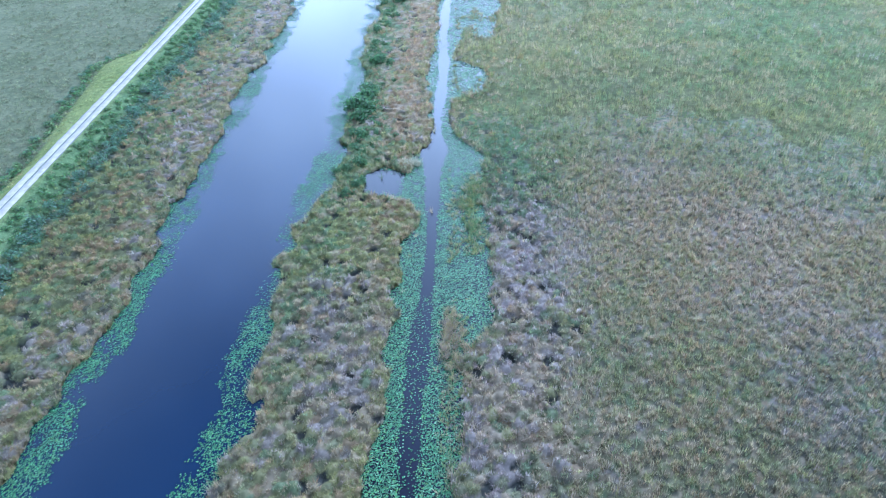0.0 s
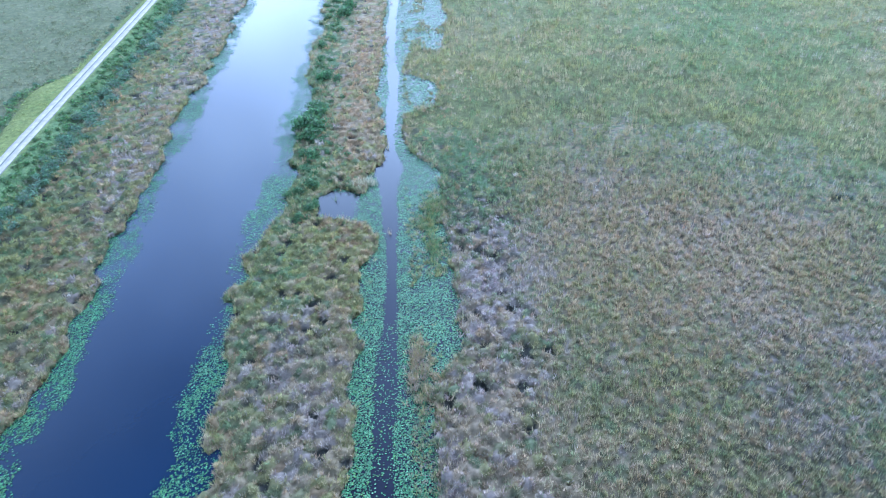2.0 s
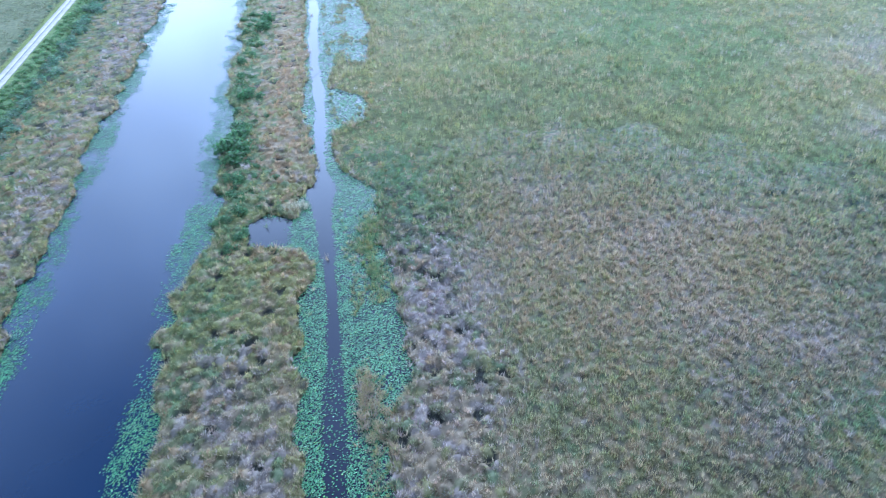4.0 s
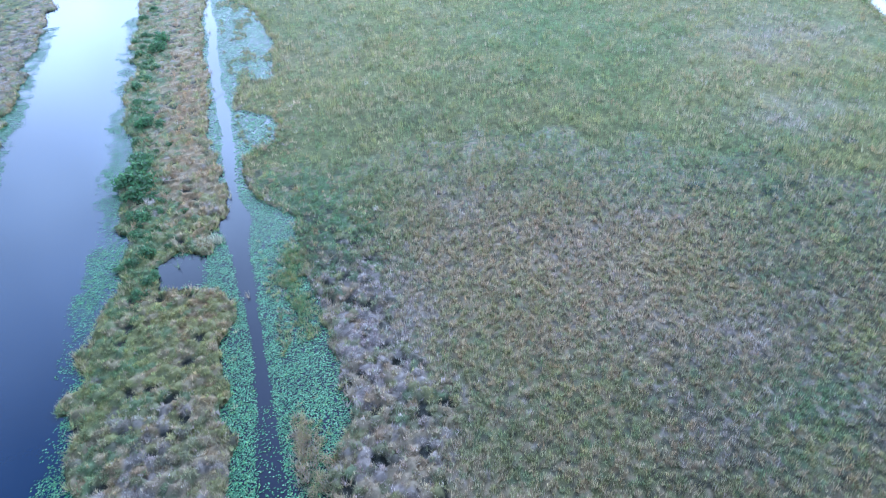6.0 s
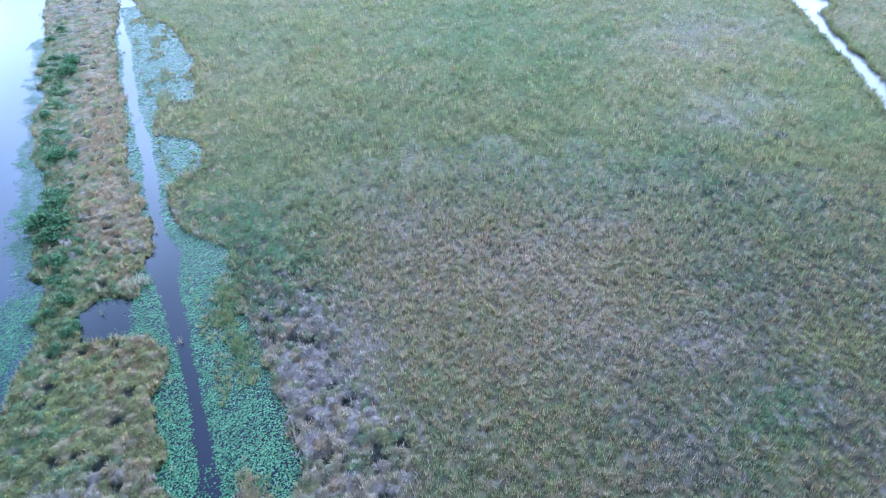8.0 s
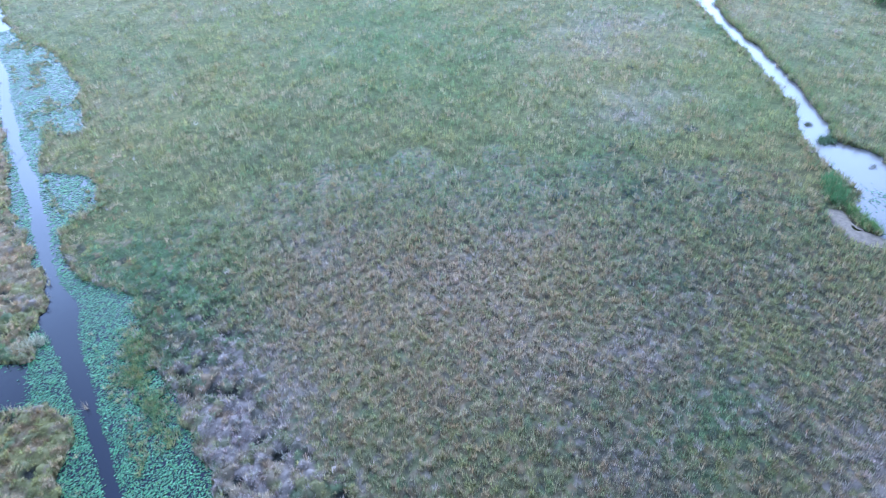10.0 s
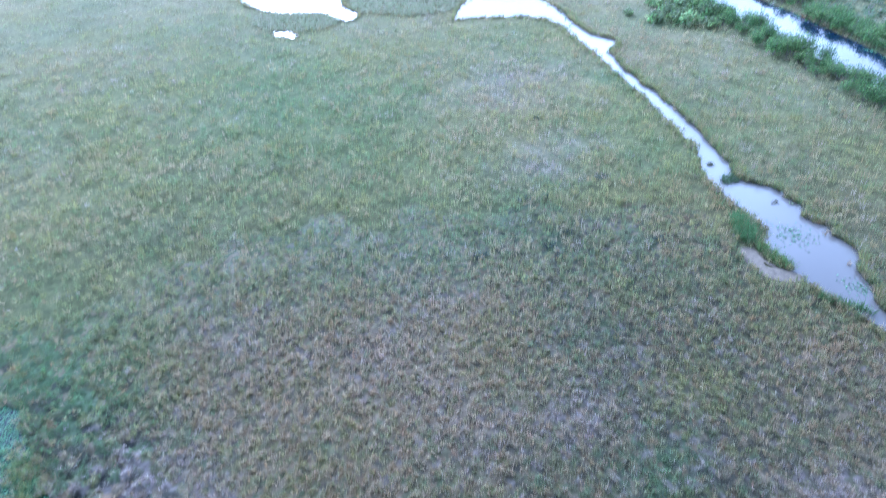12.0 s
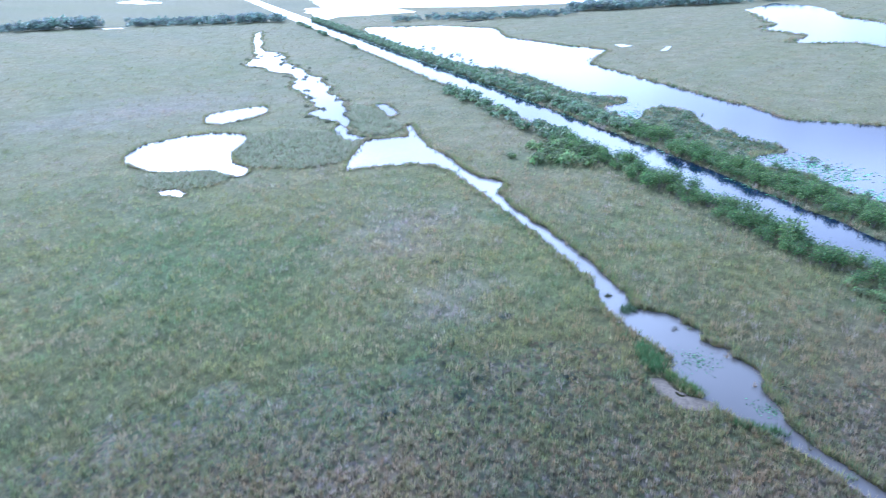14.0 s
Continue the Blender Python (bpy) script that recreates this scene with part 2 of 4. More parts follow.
BANKS["back_water"] = outline([(169.5, 198), (168, 209), (184.6, 226.5), (188.2, 240.5), (190.2, 248), (199, 257), (214.4, 283.4), (233, 316), (258.6, 350.6), (265, 378), (273.6, 418.4),
                           (300, 442), (393, 578), (433, 629), (442, 632), (330, 476), (324, 444), (290, 394), (270, 349), (256, 321), (245, 303), (224, 274), (217, 257),
                           (190, 227), (176, 208), (174, 198)], 2.5, 4.5, 8.0, 23)
BANKS["side_pool"] = outline([(219, 242), (224, 240), (211, 219), (203, 217)], 1.5, 0.8, 3.0, 29)
BANKS["east_canal"] = outline([east(-60, 110), east(1700, 111), east(1700, 132), east(600, 131), east(400, 130.5), east(300, 129), east(240, 127.5), east(190, 127), east(150, 125),
                           east(110, 123.5), east(-60, 123)], 3.0, 1.2, 7.0, 31)
BANKS["lagoon"] = outline([east(60, 140), east(137, 141), east(162, 146), east(174, 141.5), east(181, 141), east(184, 147), east(181, 157), east(191, 163), east(200, 157), east(209, 160),
                       east(216, 164), east(213, 157), east(219, 159), east(232, 166), east(247, 171), east(257, 167), east(255, 158), east(242, 149), east(241, 143), east(250, 142.5),
                       east(258, 144), east(270, 150), east(268, 157), east(278, 167), east(286, 160), east(297, 153), east(316, 155), east(380, 157),
                       east(400, 147), east(480, 141), east(572, 141.6), east(640, 143), east(708, 150), east(735, 162), east(697, 228), east(640, 256), east(628, 258), east(551, 232),
                       east(469, 242), east(429, 251), east(380, 208), east(340, 203), east(289, 200), east(239, 196), east(215, 192), east(195, 211), east(150, 262), east(60, 300)],
                      3.0, 2.2, 9.0, 37)
BANKS["far_pool"] = outline([(805, 275), (712, 233), (635, 196), (602, 201), (561, 154), (513, 156), (514, 136), (527, 119), (502, 97), (560, 60), (676, 125), (727, 163), (855, 216), (917, 279)],
                        5.0, 4.0, 16.0, 41)
BANKS["far_lagoon"] = outline([(553, 670), (612, 707), (634, 690), (699, 652), (771, 762), (809, 635), (904, 511), (1124, 600), (2100, 1300), (1900, 2400), (1300, 1640), (745, 900), (738, 930), (668, 837)],
                          8.0, 7.0, 30.0, 43)
BANKS["far_sliver"] = outline([(785, 1550), (825, 1526), (919, 1840), (831, 1765)], 10.0, 6.0, 40.0, 47)
BANKS["marsh_sliver"] = outline([(460, 252), (468, 250), (458, 237), (449, 241)], 1.5, 1.5, 5.0, 59)
BANKS["marsh_streak"] = outline([(439, 209), (466, 217), (468, 214), (443, 206)], 1.5, 1.0, 5.0, 61)
BANKS["wood_sliver"] = outline([(594, 498), (616, 484), (608, 476), (590, 486)], 3.0, 2.0, 8.0, 63)
BANKS["road_sliver"] = outline([(378, 880), (403, 853), (411, 860), (388, 890)], 4.0, 2.0, 10.0, 53)


def in_water(x, y):
    wet = np.zeros(len(x), bool)
    for poly in BANKS.values():
        wet |= inside(poly, x, y)
    return wet


SPIT = outline([(95.4, 57.8), (94.0, 59.0), (91.2, 56.6), (90.1, 53.8), (90.4, 51.2), (92.4, 49.0), (93.9, 49.2), (93.6, 51.4), (93.3, 53.0), (93.8, 55.2)], 0.4, 0.4, 1.0, 57)


def bare(x, y):
    """The open sand of the spit and the trampled edge before it."""
    mid = SPIT.mean(0)
    return inside(mid + (SPIT - mid) * 0.92 - [0.1, 0.1], x, y)


def levee_west(y):
    """How far west the bank's foot lies; it widens into a turning place and ends there abruptly."""
    return 68.0 + 4.8 * np.clip((y - 94) / 38, 0, 1) * np.clip((142 - y) / 7, 0, 1)


def levee(x, y):
    """Height of the road's bank over the marsh."""
    rise = np.clip((x + levee_west(y)) / 3.0, 0, 1) * np.clip((-57.0 - x) / 4.0, 0, 1)
    return 1.2 * rise * rise * (3 - 2 * rise)


# Kinds of cover: base colours, and where each of them grows.
OLIVE, LIME, TAN, GREY, DARK, GREEN, RUST = range(7)
TINTS = np.array([(0.168, 0.188, 0.080), (0.252, 0.255, 0.080), (0.345, 0.272, 0.168), (0.335, 0.282, 0.262), (0.066, 0.070, 0.056), (0.104, 0.190, 0.078), (0.310, 0.205, 0.105)])
PATCHES = []  # x, y, half-widths, kind, weight
# The levee's bank.
PATCHES += [(-42, 180, 6, 34, DARK, 1.6), (-42, 185, 6, 34, GREY, 1.2), (-44, 150, 6, 20, GREEN, 0.8), (-48, 88, 6, 40, OLIVE, 1.8), (-51, 95, 4, 45, GREEN, 1.8), (-51, 100, 4, 45, DARK, 0.5),
            (-50, 72, 6, 16, RUST, 2.2), (-50, 74, 5, 26, OLIVE, 1.6), (-50, 76, 5, 24, LIME, 1.8), (-46, 130, 5, 24, GREY, 1.3), (-46, 98, 5, 12, GREY, 0.9), (-43, 50, 4, 10, GREY, 1.0),
            (-50, 125, 6, 24, RUST, 1.2), (-47, 165, 6, 24, TAN, 1.2)]
# The strip between canal and channel, near part.
PATCHES += [(-10, 54, 6, 8, GREY, 1.3), (-10, 41, 5, 6, GREY, 1.4), (-15, 70, 3.5, 7, LIME, 1.8), (-9, 79, 5, 5, LIME, 1.5), (-7, 78, 3, 3, RUST, 1.6), (-17, 37, 2, 6, OLIVE, 1.6),
            (-4, 48, 1.5, 18, LIME, 1.4), (-16, 74, 2.5, 8, GREEN, 1.2), (-15.5, 70, 4, 9, OLIVE, 2.6), (-16, 69, 3.5, 10, GREEN, 2.0), (-15, 66, 4, 8, DARK, 0.2), (-16, 74, 4, 7, LIME, 1.6),
            (-11, 58, 3, 6, GREY, 2.0), (-8, 54, 4, 6, TAN, 1.2), (-5.5, 78, 2, 3, RUST, 1.6)]
# The same strip, far part.
PATCHES += [(-14.0, 145, 3.6, 55, GREEN, 5.0), (-15.0, 150, 3.0, 60, OLIVE, 1.4), (-6, 165, 3, 34, RUST, 1.8), (-7, 125, 3.5, 28, RUST, 2.0), (-12, 99, 5, 8, GREEN, 2.2), (-8, 94, 4, 3, GREEN, 1.5),
            (-15, 128, 2.5, 18, GREEN, 2.2), (-13, 88, 3, 5, GREEN, 1.6)]
# Beside the channel, tufted and dead.
PATCHES += [(13, 71, 6, 10, GREY, 5.0), (13, 55, 5, 8, GREY, 1.6), (12, 46, 6, 7, TAN, 1.6), (5.5, 41, 2, 5, GREY, 2.0), (9, 60, 3, 3, GREY, 1.5), (13, 45, 9, 14, TAN, 1.6),
            (10, 44, 5, 10, GREY, 2.0), (11, 49, 5, 10, TAN, 1.2)]
# Beside the channel, further on.
PATCHES += [(12, 112, 7, 24, GREEN, 1.3), (12, 108, 7, 24, OLIVE, 1.3), (10, 118, 6, 22, RUST, 0.7), (12, 90, 7, 13, DARK, 1.0), (13, 93, 8, 14, GREEN, 2.4), (18, 100, 10, 12, OLIVE, 1.2),
            (10, 95, 6, 12, GREEN, 2.6), (10, 84, 3, 6, DARK, 1.0), (20, 112, 12, 14, OLIVE, 1.5)]
# The near brown sedge.
PATCHES += [(26, 43, 6, 4, TAN, 1.0), (61, 30, 5.5, 4.5, GREY, 4.0), (62, 28, 6, 4, TAN, 2.0), (56, 37, 4, 3, DARK, 1.2), (51, 43, 4.5, 3.5, GREEN, 2.2), (50, 40, 4, 4, LIME, 1.8),
            (58, 42, 5, 3, GREY, 1.0), (43, 44, 3, 2, GREY, 1.2), (55, 44, 5, 4, GREEN, 2.2), (64, 49, 5, 4, LIME, 1.6), (26, 50, 10, 7, OLIVE, 1.2), (50, 43, 16, 10, DARK, 0.9),
            (48, 41, 8, 7, GREEN, 0.8), (22, 40, 10, 8, TAN, 0.5)]
# The middle of the brown sedge.
PATCHES += [(54, 54, 4, 3, GREY, 1.2), (36, 76, 26, 11, TAN, 0.75), (44, 60, 18, 14, TAN, 1.0), (40, 66, 24, 20, RUST, 0.45), (28, 84, 20, 10, RUST, 0.3), (62, 62, 9, 8, GREEN, 1.0),
            (64, 60, 8, 7, DARK, 0.8), (75, 78, 9, 8, GREEN, 0.9), (74, 78, 10, 7, DARK, 0.5), (66, 88, 16, 9, GREEN, 1.2), (75, 60, 20, 16, DARK, 0.4), (22, 58, 10, 8, TAN, 0.8)]
# The open green marsh.
PATCHES += [(91, 93, 8, 7, GREY, 1.6), (98, 100, 8, 6, GREY, 1.2), (90, 112, 22, 14, TAN, 1.0), (98, 72, 10, 14, RUST, 1.0), (50, 100, 22, 10, OLIVE, 1.4), (70, 150, 22, 22, GREEN, 1.6),
            (98, 141, 12, 8, GREEN, 1.0), (85, 90, 8, 6, GREEN, 1.0), (80, 81, 6, 6, DARK, 1.2), (48, 118, 26, 26, GREEN, 0.9), (48, 112, 28, 28, DARK, 0.7), (88, 44, 12, 14, RUST, 0.7),
            (80, 155, 18, 26, GREEN, 1.3)]
# Towards the stream and over it.
PATCHES += [(116, 130, 16, 12, GREY, 1.5), (165, 325, 45, 30, GREY, 2.2), (120, 330, 30, 18, GREY, 1.2), (104, 118, 16, 10, TAN, 0.8), (210, 180, 60, 25, TAN, 1.2), (135, 115, 3, 8, GREEN, 3.0),
            (140, 40, 8, 7, GREEN, 2.4), (182, 132, 9, 9, GREEN, 3.0), (135, 58, 12, 12, LIME, 0.8), (122, 42, 18, 20, RUST, 1.2), (118, 44, 18, 22, DARK, 0.8), (108, 150, 12, 14, RUST, 0.6),
            (155, 130, 12, 18, RUST, 0.6)]


def cover(x, y):
    """Weights of the seven kinds of cover at places of the plan."""
    w = np.zeros((len(x), 7))
    a, b, c = fbm(x, y, 34, 2), fbm(x, y, 11, 4), fbm(x, y, 5, 6)
    w[:, OLIVE] = 0.9 + 0.6 * (a - 0.5)
    w[:, LIME] = 0.35 + 1.2 * (b - 0.5)
    w[:, TAN] = 0.55 + 1.6 * (0.5 - a) + 0.8 * (c - 0.5)
    w[:, GREY] = 0.17 + 1.4 * (0.5 - b) + 0.9 * (c - 0.5)
    w[:, DARK] = 0.30 + 0.5 * (c - 0.5)
    w[:, GREEN] = 0.18 + 0.9 * (a - 0.5)
    w[:, RUST] = 0.16 + 0.4 * (b - 0.5)
    # Brown sedge before the wide green marsh; the line between them bends round towards the east.
    line = 97 - 0.012 * np.clip(x - 18, 0, 70) ** 2
    away = np.clip((y - line + 16 * (a - 0.5) + 9 * (b - 0.5)) / 15 + 0.5, 0, 1) * (x > 3)
    open_marsh = away * np.clip((np.hypot(x, y) - 92) / 45, 0, 1)
    brown = (1 - away) * np.clip((x - 14) / 14, 0, 1)
    scrubby = away * np.clip((78 - y) / 12, 0, 1)
    w[:, OLIVE] += 0.35 * away + 0.30 * brown + 0.5 * scrubby
    w[:, GREEN] += 0.36 * away + away * 1.5 * (c - 0.46)
    w[:, LIME] += 0.55 * open_marsh + 0.15 * away
    w[:, TAN] += 0.25 * open_marsh + 0.10 * brown - away * 1.2 * (c - 0.5)
    w[:, GREY] *= 1 - 0.5 * away
    w[:, DARK] *= 1 - 0.5 * open_marsh
    w[:, DARK] += 0.36 * brown + 0.45 * scrubby + 0.25 * brown * np.clip((62 - y) / 20, 0, 1)
    w[:, RUST] += 0.28 * brown + 0.25 * scrubby
    beyond = np.clip((0.862 * x - 0.506 * y - 58) / 12, 0, 1)
    w[:, TAN] += 0.25 * beyond
    w[:, GREEN] += 0.2 * beyond
    w[:, OLIVE] += 0.4 * beyond * np.clip((130 - y) / 60, 0, 1)
    w[:, RUST] += 0.25 * beyond
    w[:, GREY] += 0.25 * beyond
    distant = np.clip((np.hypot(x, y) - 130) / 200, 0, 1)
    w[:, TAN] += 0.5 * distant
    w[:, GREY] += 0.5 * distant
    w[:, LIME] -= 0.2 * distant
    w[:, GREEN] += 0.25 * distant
    for px, py, rx, ry, kind, much in PATCHES:
        w[:, kind] += much * np.exp(-(((x - px) / rx) ** 2) - ((y - py) / ry) ** 2) * (0.45 + 1.1 * c)
    w = np.clip(w, 0.01, None)
    road = levee(x, y) > 0.3
    w[road] = 0.02
    w[road, GREEN], w[road, LIME], w[road, OLIVE] = 0.75, 0.65, 0.1
    w[road & (x < -64.6), LIME] += 0.9
    w[road & (x > -61.6), OLIVE] += 0.5
    w[road & (x > -61.6), DARK] += 0.3
    w[road & (x > -61.6), TAN] += 0.15
    far_west = (x < -64) & ~road
    w[far_west] = 0.02
    w[far_west, OLIVE], w[far_west, DARK] = 0.8, 0.5
    w[far_west, GREY], w[far_west, TAN], w[far_west, GREEN] = 0.2, 0.25, 0.5
    strip = (x > -21) & (x < 0) & (y < 420)
    w[strip, TAN] += 0.3
    near = np.clip((108 - y[strip]) / 16, 0, 1) * np.clip((y[strip] - 60) / 14, 0, 1)
    w[strip, LIME] += 0.35 + 0.5 * near
    w[strip, DARK] *= 0.5
    w[strip, GREEN] += 0.05 + 0.1 * near
    w[strip, RUST] += 0.25
    w[strip, TAN] += 0.25
    w[strip, RUST] += 0.5 * (1 - near) * (y[strip] > 90)
    w[strip, TAN] += 0.4 * (1 - near)
    w[strip, GREY] += 0.2 * (y[strip] < 62)
    w[strip, TAN] += 0.3 * (y[strip] < 62)
    w[strip, LIME] += 0.25 * (y[strip] < 62)
    w[strip, OLIVE] += 0.25
    strip = (x > -54) & (x < -37) & (y < 420)
    shoreward = np.clip((x[strip] + 48) / 5, 0, 1)
    w[strip, TAN] *= 0.5 + 1.4 * shoreward
    w[strip, GREY] *= 0.6 + 1.2 * shoreward
    w[strip, RUST] += 0.35 + 0.4 * shoreward
    w[strip, OLIVE] += 1.1 - 0.7 * shoreward
    w[strip, LIME] += 0.8
    w[strip, GREEN] += 0.4
    w[strip, DARK] += 0.35
    o = 0.862 * x - 0.506 * y
    lined = ((o > 101) & (o < 111)) | ((o > 122) & (o < 142))
    w[lined, GREEN] += 1.0
    w[lined, DARK] += 1.0
    isle = (o > 138) & (o < 166) & (0.506 * x + 0.862 * y < 330)
    w[isle, GREEN] += 0.9
    w[isle, OLIVE] += 0.5
    foot = (x > -61.5) & (x < -54.2)
    w[foot] *= 0.35
    w[foot, GREEN] += 1.6
    w[foot, DARK] += 0.3 + 0.9 * (x[foot] > -57.5)
    return w / w.sum(1, keepdims=True)


def mesh_of(name, verts, tris, tint, mat, smooth=False):
    """One mesh from arrays of corners, triangles and colours."""
    me = bpy.data.meshes.new(name)
    me.vertices.add(len(verts))
    me.vertices.foreach_set("co", np.ascontiguousarray(verts, np.float32).ravel())
    me.loops.add(tris.size)
    me.loops.foreach_set("vertex_index", np.ascontiguousarray(tris, np.int32).ravel())
    me.polygons.add(len(tris))
    me.polygons.foreach_set("loop_start", np.arange(0, tris.size, tris.shape[1], dtype=np.int32))
    me.update(calc_edges=True)
    if tint is not None:
        att = me.attributes.new("tint", "FLOAT_COLOR", "POINT")
        att.data.foreach_set("color", np.c_[tint, np.ones(len(tint))].astype(np.float32).ravel())
    if smooth:
        me.polygons.foreach_set("use_smooth", np.ones(len(tris), bool))
    me.materials.append(mat)
    return me


# ---- ground, water, road ----
def steps(lo, hi, fine, end_lo, end_hi, grow=1.25):
    mid = list(np.arange(lo, hi, fine))
    a, d = lo, fine
    while a > end_lo:
        d *= grow
        a -= d
        mid.insert(0, a)
    a, d = mid[-1], fine
    while a < end_hi:
        d *= grow
        a += d
        mid.append(a)
    return np.array(mid)


def ground():
    xs, ys = steps(-110, 220, 1.5, -4200, 4600, 1.2), steps(10, 270, 1.5, -900, 4600, 1.2)
    gx, gy = np.meshgrid(xs, ys)
    x, y = gx.ravel(), gy.ravel()
    z = levee(x, y) + 0.25 * (fbm(x, y, 6, 61) - 0.5) * (levee(x, y) < 0.1)
    z = np.where(np.abs(x + 63.4) < 3.0, np.maximum(z, 1.2 * (np.abs(x + 63.4) < 2.6)), z)
    z -= 0.15
    z[levee(x, y) > 0.1] += 0.15
    # Colour dimmed nearby for shade between tufts, and lifted far off for haze.
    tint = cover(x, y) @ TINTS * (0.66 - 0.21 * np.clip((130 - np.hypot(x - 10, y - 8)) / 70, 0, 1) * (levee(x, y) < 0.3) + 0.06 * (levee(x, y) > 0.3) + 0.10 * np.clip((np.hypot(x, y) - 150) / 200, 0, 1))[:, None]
    nx = len(xs)
    i = (np.arange(len(ys) - 1)[:, None] * nx + np.arange(nx - 1)).ravel()
    quads = np.c_[i, i + 1, i + nx + 1, i + nx]
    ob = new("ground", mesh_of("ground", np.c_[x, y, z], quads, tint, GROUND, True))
    tagged(ob, "flat flooded marsh ground with brown and olive thatch", "ground", kind="structure")


def water(name, poly, label):
    me = bpy.data.meshes.new(name)
    me.from_pydata([(px, py, 0.03) for px, py in poly], [], [tuple(range(len(poly)))])
    me.materials.append({"stream_water": SHALLOW, "channel_water": BROWN}.get(name, WATER))
    if me.polygons[0].normal.z < 0:
        me.flip_normals()
    tagged(new(name, me), label, "water", kind="structure")


ground()
WATERS = {"canal": "broad straight canal of still dark blue water", "channel": "narrow airboat channel of dark water between lily beds", "stream": "winding stream widening into a pool, reflecting pale sky",
          "round_pool": "round marsh pool reflecting the white sky", "long_pool": "long narrow marsh pool reflecting the white sky", "small_pool": "very small pool in the grass",
          "back_water": "ragged chain of bright shallow pools", "side_pool": "small bright pool beside the stream", "east_canal": "straight canal between shrub-lined banks",
          "lagoon": "wide lagoon with pale blue sky reflections", "far_pool": "far bright pool in the marsh", "far_lagoon": "far white sheet of open water", "far_sliver": "far sliver of bright water",
          "marsh_sliver": "small bright pool in the far marsh", "marsh_streak": "short streak of water in the far marsh", "wood_sliver": "bright sliver of water before far brush",
          "road_sliver": "thin sliver of water before the far trees"}
for key, poly in BANKS.items():
    water(key + "_water", poly, WATERS[key])


def strip_mesh(name, x_at, half, mat, parent, lift, y0=-60.0, y1=900.0, seed=1):
    """A long gravel strip with frayed edges on the bank's crest."""
    ys = np.concatenate([np.arange(y0, 260, 0.7), np.arange(260, y1, 6.0)])
    verts = []
    for side in (-1, 1):
        off = half * (1 + 0.22 * (fbm(ys, ys * 0 + side * 9, 1.6, seed) - 0.5) * 2)
        verts.append(np.c_[x_at + side * off, ys, np.full(len(ys), 1.2 + lift)])
        verts.append(np.c_[x_at + side * off * 1.08, ys, np.full(len(ys), 1.15)])
    al, al2, ar, ar2 = verts
    v = np.concatenate([al2, al, ar, ar2])
    n, faces = len(ys), []
    for row in range(3):
        i = np.arange(n - 1) + row * n
        faces.append(np.c_[i, i + n, i + n + 1, i + 1])
    ob = new(name, mesh_of(name, v, np.concatenate(faces), None, mat))
    ob.parent = parent
    return ob


road = tagged(new("road"), "white limestone two-track levee road with a worn grassy middle", "road", kind="structure")
strip_mesh("verge", -63.4, 1.35, VERGE, road, 0.03, seed=71)
strip_mesh("wheel_track", -64.12, 0.55, GRAVEL, road, 0.05, seed=73)
strip_mesh("wheel_track", -62.68, 0.55, GRAVEL, road, 0.05, seed=77)


# ---- grass ----
def tufts(x, y, z, height, width, tint, blades, rng, spread=1.0, out=None, vary=0.27, wide=3.5):
    """Tufts of arching blades: corners, triangles and colours."""
    n = len(x)
    shape = (n, blades)
    az = rng.uniform(0, 2 * np.pi, shape) if out is None else out[:, None] + rng.normal(0, 1.3, shape)
    lean = np.radians(rng.uniform(4, 58, shape)) * np.reshape(spread, (-1, 1))
    length = height[:, None] * rng.uniform(0.6, 1.1, shape)
    ca, sa = np.cos(az), np.sin(az)
    r0 = width[:, None] * rng.uniform(0, wide, shape)
    base = np.stack([x[:, None] + ca * r0, y[:, None] + sa * r0, np.broadcast_to(z[:, None], shape)], -1)
    tip = base + length[..., None] * np.stack([np.sin(lean) * ca, np.sin(lean) * sa, np.cos(lean)], -1)
    turn = az + rng.uniform(-0.8, 0.8, shape) + np.pi / 2
    w = width[:, None, None] * 0.5 * np.stack([np.cos(turn), np.sin(turn), np.zeros(shape)], -1)
    verts = np.stack([base - w, base + w, tip], 2).reshape(-1, 3)
    tris = np.arange(n * blades * 3).reshape(-1, 3)
    shade = (tint[:, None, :] * rng.uniform(1 - vary, 1 + vary, (n, blades, 1))).reshape(-1, 3)
    return verts, tris, np.repeat(shade, 3, 0)


def cells(x, y, size, seed):
    """The tussock that each place belongs to: its middle, three random values, and how far from its middle the place lies (0 to 1)."""
    iu, iv = np.floor(x / size), np.floor(y / size)
    best, second = np.full(len(x), 1e9), np.full(len(x), 1e9)
    mx, my = np.zeros(len(x)), np.zeros(len(x))
    for du in (-1, 0, 1):
        for dv in (-1, 0, 1):
            a, b = iu + du, iv + dv
            h1 = np.sin(a * 127.1 + b * 311.7 + seed) * 43758.5453
            h2 = np.sin(a * 269.5 + b * 183.3 + seed) * 24634.6345
            cx, cy = (a + h1 - np.floor(h1)) * size, (b + h2 - np.floor(h2)) * size
            d = np.hypot(cx - x, cy - y)
            nearer = d < best
            second = np.where(nearer, best, np.minimum(second, d))
            mx, my, best = np.where(nearer, cx, mx), np.where(nearer, cy, my), np.where(nearer, d, best)
    h = [np.sin(mx * f + my * g + seed) * 9371.7 for f, g in ((12.9, 78.2), (39.3, 11.1), (73.1, 52.2))]
    return mx, my, [v - np.floor(v) for v in h], np.clip(best / (second + 1e-6), 0, 1)


